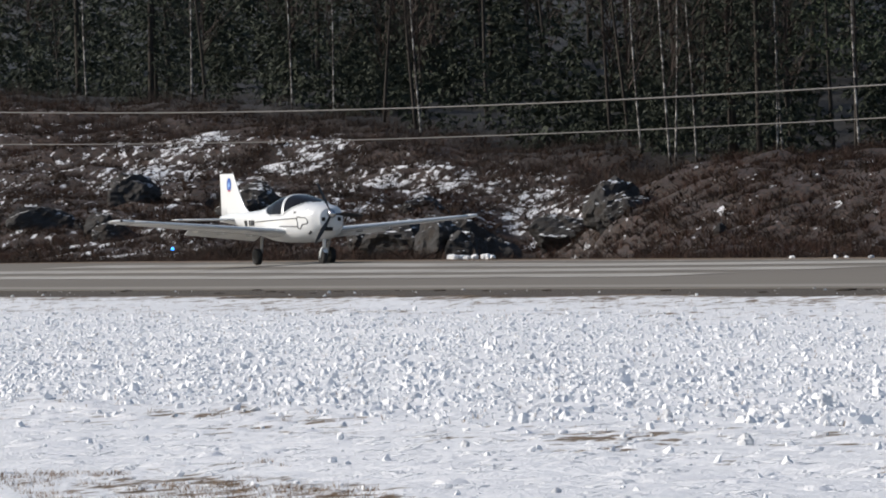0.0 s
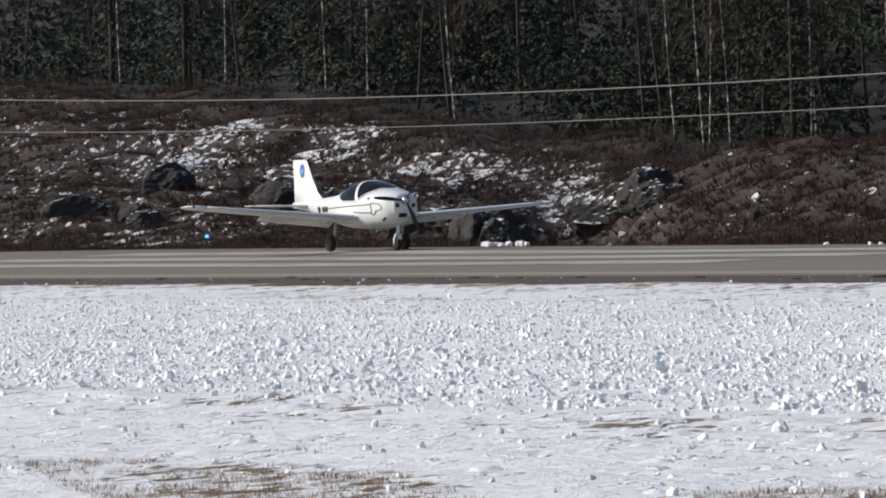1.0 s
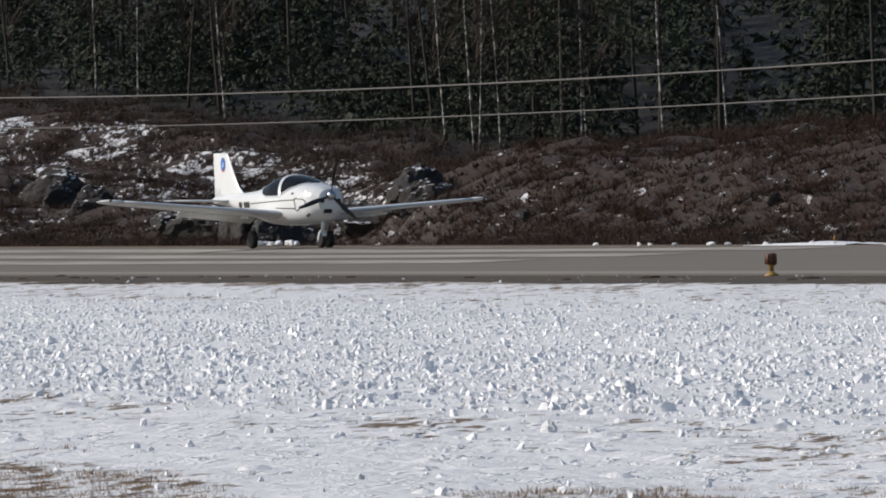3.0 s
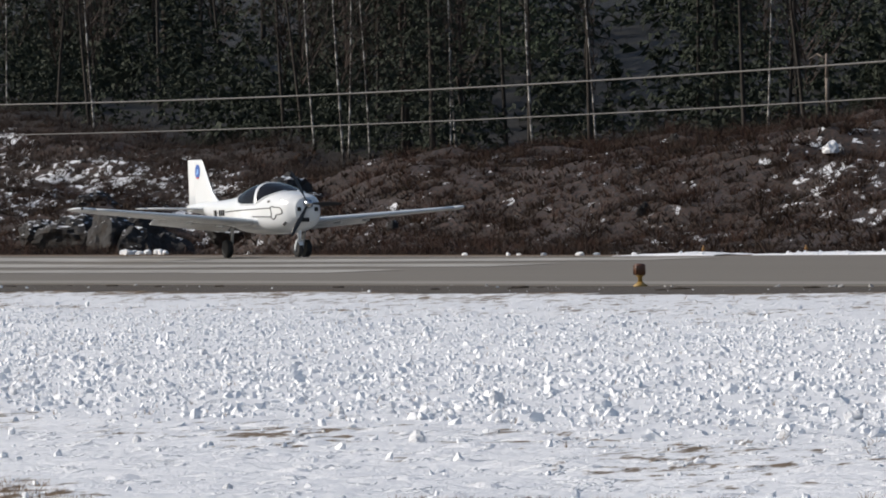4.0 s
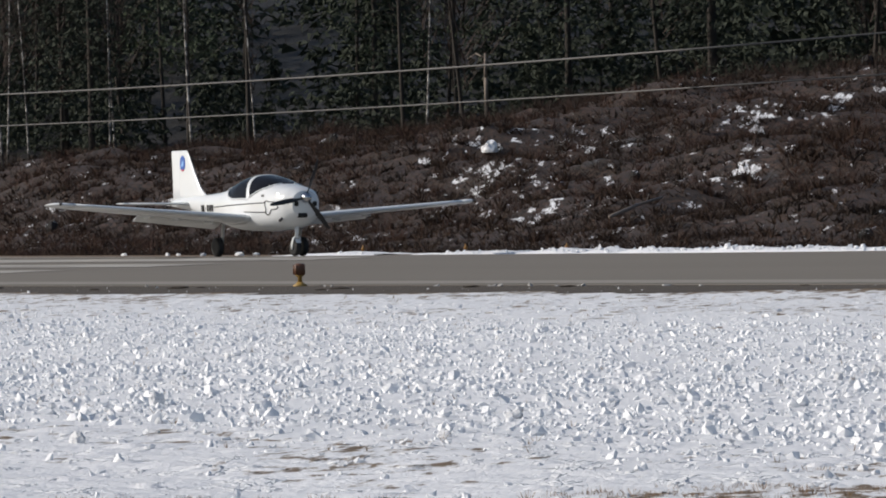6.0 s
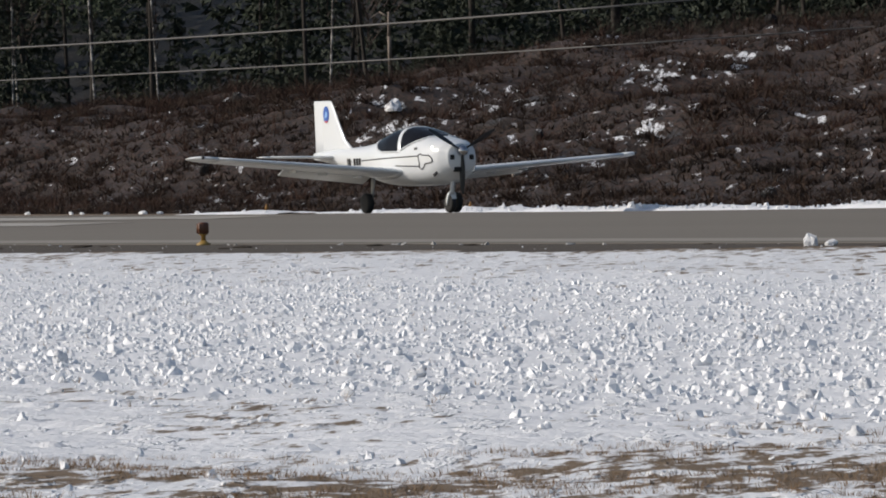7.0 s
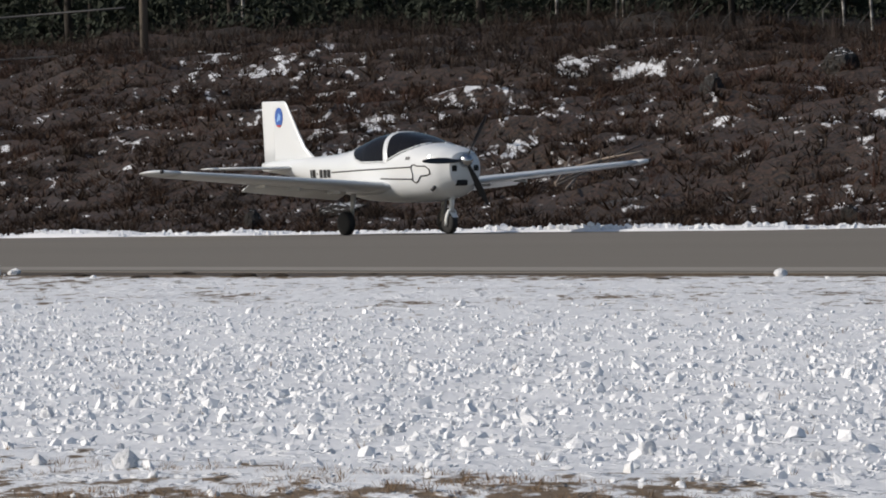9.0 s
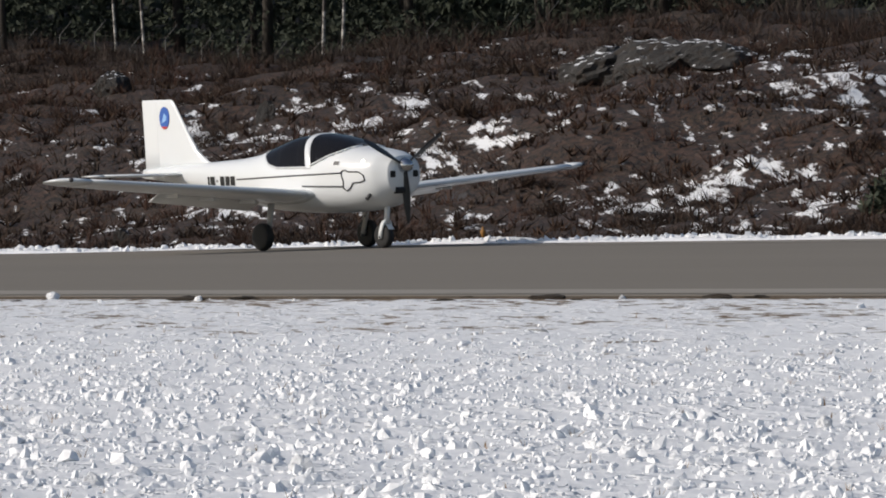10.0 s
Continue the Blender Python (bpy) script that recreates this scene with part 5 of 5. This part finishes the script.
    bm = bmesh.new()
    rod(bm, side_point(0.20, 0.80, -0.05), side_point(0.20, 0.80, 0.05) + Vector((-0.03, 0, -0.04)), 0.032, 0.032, 10)
    part("exhaust", bm, LINE, plane, "short dark exhaust stub")
    # openings in the nose
    for y, z, w, h, name in ((-0.215, 1.09, 0.055, 0.055, "air_inlet"), (0.215, 1.09, 0.055, 0.055, "air_inlet"), (-0.07, 0.85, 0.11, 0.05, "oil_cooler_inlet")):
        bm = bmesh.new()
        x = 0.475 if z > 1 else 0.455
        box(bm, x - 0.08, y - w, z - h, x + (0.045 if z > 1 else 0.075), y + w, z + h, 0.03)
        part(name, bm, BLACK, plane, "dark air opening")
    # small emissive white spot on the right of the cowling
    bm = bmesh.new()
    bmesh.ops.create_uvsphere(bm, u_segments=16, v_segments=10, radius=1.0, matrix=Matrix.Translation(side_point(0.09, 1.29, -0.010)) @ Matrix.Diagonal((0.034, 0.02, 0.030, 1)))
    part("landing_lamp", bm, GLOW_SPOT, plane, "small round glowing white spot on the cowling")
    # gear
    wheels = []

    def wheel(x, y, r, w):
        bm = bmesh.new()
        lathe(bm, [(-w * .5, r * .55), (-w * .5, r * .82), (-w * .40, r * .95), (-w * .15, r), (w * .15, r), (w * .40, r * .95), (w * .5, r * .82), (w * .5, r * .55)], "y", 32)
        t = part("tyre", bm, BLACK, plane, "black rubber tyre")
        t.location = (x, y, r)
        bm = bmesh.new()
        lathe(bm, [(-w * .42, r * .25), (-w * .46, r * .54), (w * .46, r * .54), (w * .42, r * .25)], "y", 20)
        part("rim", bm, GREY, t, "dark wheel rim")
        for k in range(3):
            bm = bmesh.new()
            rod(bm, (r * .38 * math.cos(k * 2.094), -w * .49, r * .38 * math.sin(k * 2.094)), (r * .38 * math.cos(k * 2.094), w * .49, r * .38 * math.sin(k * 2.094)), 0.012)
            part("wheel_bolt", bm, LINE, t)
        wheels.append((t, (x, y, r), r))

    for sg in (-1, 1):
        wheel(-1.62, sg * 1.0, 0.205, 0.14)
        bm = bmesh.new()
        rings = []
        for p, q in (((-1.50, sg * 0.92, 0.70), 0.05), ((-1.56, sg * 0.91, 0.45), 0.04), ((-1.61, sg * 0.90, 0.20), 0.035)):
            rings.append([Vector(p) + Vector((1.5 * q * math.cos(6.283 * k / 12), 0.6 * q * math.sin(6.283 * k / 12), 0)) for k in range(12)])
        skin(bm, rings)
        part("gear_leg", bm, SHADED_LEG, plane, "gear leg greyed for the shade under the wing")
        bm = bmesh.new()
        rod(bm, (-1.62, sg * 0.88, 0.185), (-1.62, sg * 1.0, 0.185), 0.03)
        part("axle", bm, LINE, plane)
        bm = bmesh.new()
        rod(bm, (-1.54, sg * 0.90, 0.48), (-1.66, sg * 0.90, 0.30), 0.018)
        part("brake_link", bm, LINE, plane)
    wheel(0.0, 0.0, 0.18, 0.12)
    for sg in (-1, 1):
        bm = bmesh.new()
        skin(bm, [[Vector((x0 + dx, sg * yy + dy, z)) for dx, dy in ((-0.035, -0.012), (0.035, -0.012), (0.035, 0.012), (-0.035, 0.012))] for x0, yy, z in ((0.0, 0.075, 0.14), (0.02, 0.078, 0.25), (0.06, 0.072, 0.36), (0.07, 0.04, 0.41))])
        part("fork", bm, WHITE, plane, "white nose wheel fork")
    bm = bmesh.new()
    rod(bm, (0.07, 0, 0.38), (0.10, 0, 0.66), 0.04, 0.045, 14)
    part("nose_strut", bm, WHITE, plane)
    bm = bmesh.new()
    rod(bm, (0.0, -0.09, 0.165), (0.0, 0.09, 0.165), 0.02)
    part("axle", bm, STEEL, plane)
    bm = bmesh.new()
    rings = []
    for a in np.linspace(0.55, 1.75, 9):
        c = Vector((0.21 * math.cos(a), 0, 0.165 + 0.21 * math.sin(a)))
        rings.append([c + Vector((0, s * 0.055, 0)) for s in (-1, -0.5, 0, 0.5, 1)])
    skin(bm, rings, closed=False)
    part("mudguard", bm, WHITE, plane, "white strip over the nose tyre")
    # propeller with its spinner
    bm = bmesh.new()
    lathe(bm, [(-0.05, 0.112), (0.0, 0.116), (0.06, 0.102), (0.11, 0.076), (0.145, 0.043), (0.16, 0.010)], "x", 28)
    hub = bpy.data.meshes.new("spinner")
    bmesh.ops.recalc_face_normals(bm, faces=bm.faces)
    bm.to_mesh(hub)
    bm.free()
    hub.materials.append(STEEL)
    for p in hub.polygons:
        p.use_smooth = True
    prop = new("propeller", hub)
    prop.parent = plane
    prop.location = (0.53, 0, 1.215)
    tagged(prop, "polished spinner with three black blades")
    for k in range(3):
        bm = bmesh.new()
        rings = []
        for r, c, tw in ((0.09, 0.07, 55), (0.18, 0.085, 48), (0.35, 0.115, 34), (0.55, 0.11, 25), (0.72, 0.085, 19), (0.83, 0.05, 16), (0.86, 0.015, 15)):
            a = radians(tw)
            ring = []
            for q in foil(0, 0.45 * c, c, 0, 0.14 if r > 0.1 else 0.4, 0.02, 6):
                ring.append(Vector((q.x * math.sin(a) + q.z * math.cos(a), -q.x * math.cos(a) + q.z * math.sin(a), r)))
            rings.append(ring)
        skin(bm, rings)
        bl = part("blade", bm, DARKBLADE, prop, "black composite blade")
        bl.rotation_euler = (radians(120 * k), 0, 0)
    return plane, prop, wheels


plane, propeller, wheels = build_aircraft()

# place of the nose wheel along the runway, metres
ROLL_T = [0.0, 1.0, 2.5, 4.5, 5.5, 7.0, 7.5, 8.0, 8.5, 9.0, 9.5, 10.0]
ROLL_X = [-168.0, -166.2, -160.9, -151.0, -143.3, -128.5, -122.45, -116.15, -108.85, -101.3, -93.25, -84.22]
ROLL_Y = [62.75, 63.1, 63.8, 65.1, 65.7, 66.7, 67.0, 67.3, 67.5, 67.8, 68.0, 68.1]
ROLL_YAW = [5.5, 5.2, 4.5, 2.9, 1.9, 0.8, 0.3, -0.1, -0.4, -0.5, -0.3, 0.0]
ROLL_BANK = [-1.0, -1.25, -1.3, -1.3, -1.3, -1.2, -1.2, -0.9, -0.5, -0.3, 0.0, 0.0]
# how far a blade stands from upright at each half second, degrees
BLADES = [93, 50, 34, 117, 20, 63, 10, 60, 90, 22, 80, 106, 20, 70, 60, 45, 80, 112, 30, 98, 57]


def place_at(t, table=None):
    """Smooth run through a table."""
    table = table or ROLL_X
    k = max(0, min(len(ROLL_T) - 2, int(np.searchsorted(ROLL_T, t, side="right")) - 1))
    n = len(ROLL_T) - 1
    slope = [(table[min(i + 1, n)] - table[max(i - 1, 0)]) / (ROLL_T[min(i + 1, n)] - ROLL_T[max(i - 1, 0)]) for i in range(n + 1)]
    h = ROLL_T[k + 1] - ROLL_T[k]
    u = (t - ROLL_T[k]) / h
    return (2 * u**3 - 3 * u * u + 1) * table[k] + (u**3 - 2 * u * u + u) * h * slope[k] + (-2 * u**3 + 3 * u * u) * table[k + 1] + (u**3 - u * u) * h * slope[k + 1]


def motions():
    rows = []
    for k in range(51):
        t = k * 0.2
        x = place_at(t)
        y = place_at(t, ROLL_Y)
        rows.append((t, pose(x, y, float(swell(x, y)) + 0.012, place_at(t, ROLL_BANK), 0, place_at(t, ROLL_YAW))))
    walk(plane, rows)
    # propeller: about seventy degrees a frame, so that each half second meets its angle
    turn, a = [], -BLADES[0]
    for k in range(20):
        want = -BLADES[k + 1]
        total = 1050 + ((want - a - 1050 + 60) % 120 - 60)
        turn += [a + total * j / 15 for j in range(15)]
        a += total
    turn.append(a)
    walk(propeller, [(j / FPS, pose(0.53, 0, 1.215, q, 0, 0)) for j, q in enumerate(turn)])
    for ob, place, r in wheels:
        rows, a = [], 0.0
        for j in range(301):
            rows.append((j / FPS, pose(*place, 0, a, 0)))
            a += min(75.0, math.degrees((place_at(min(10, (j + 1) / FPS)) - place_at(j / FPS)) / r))
        walk(ob, rows)


motions()
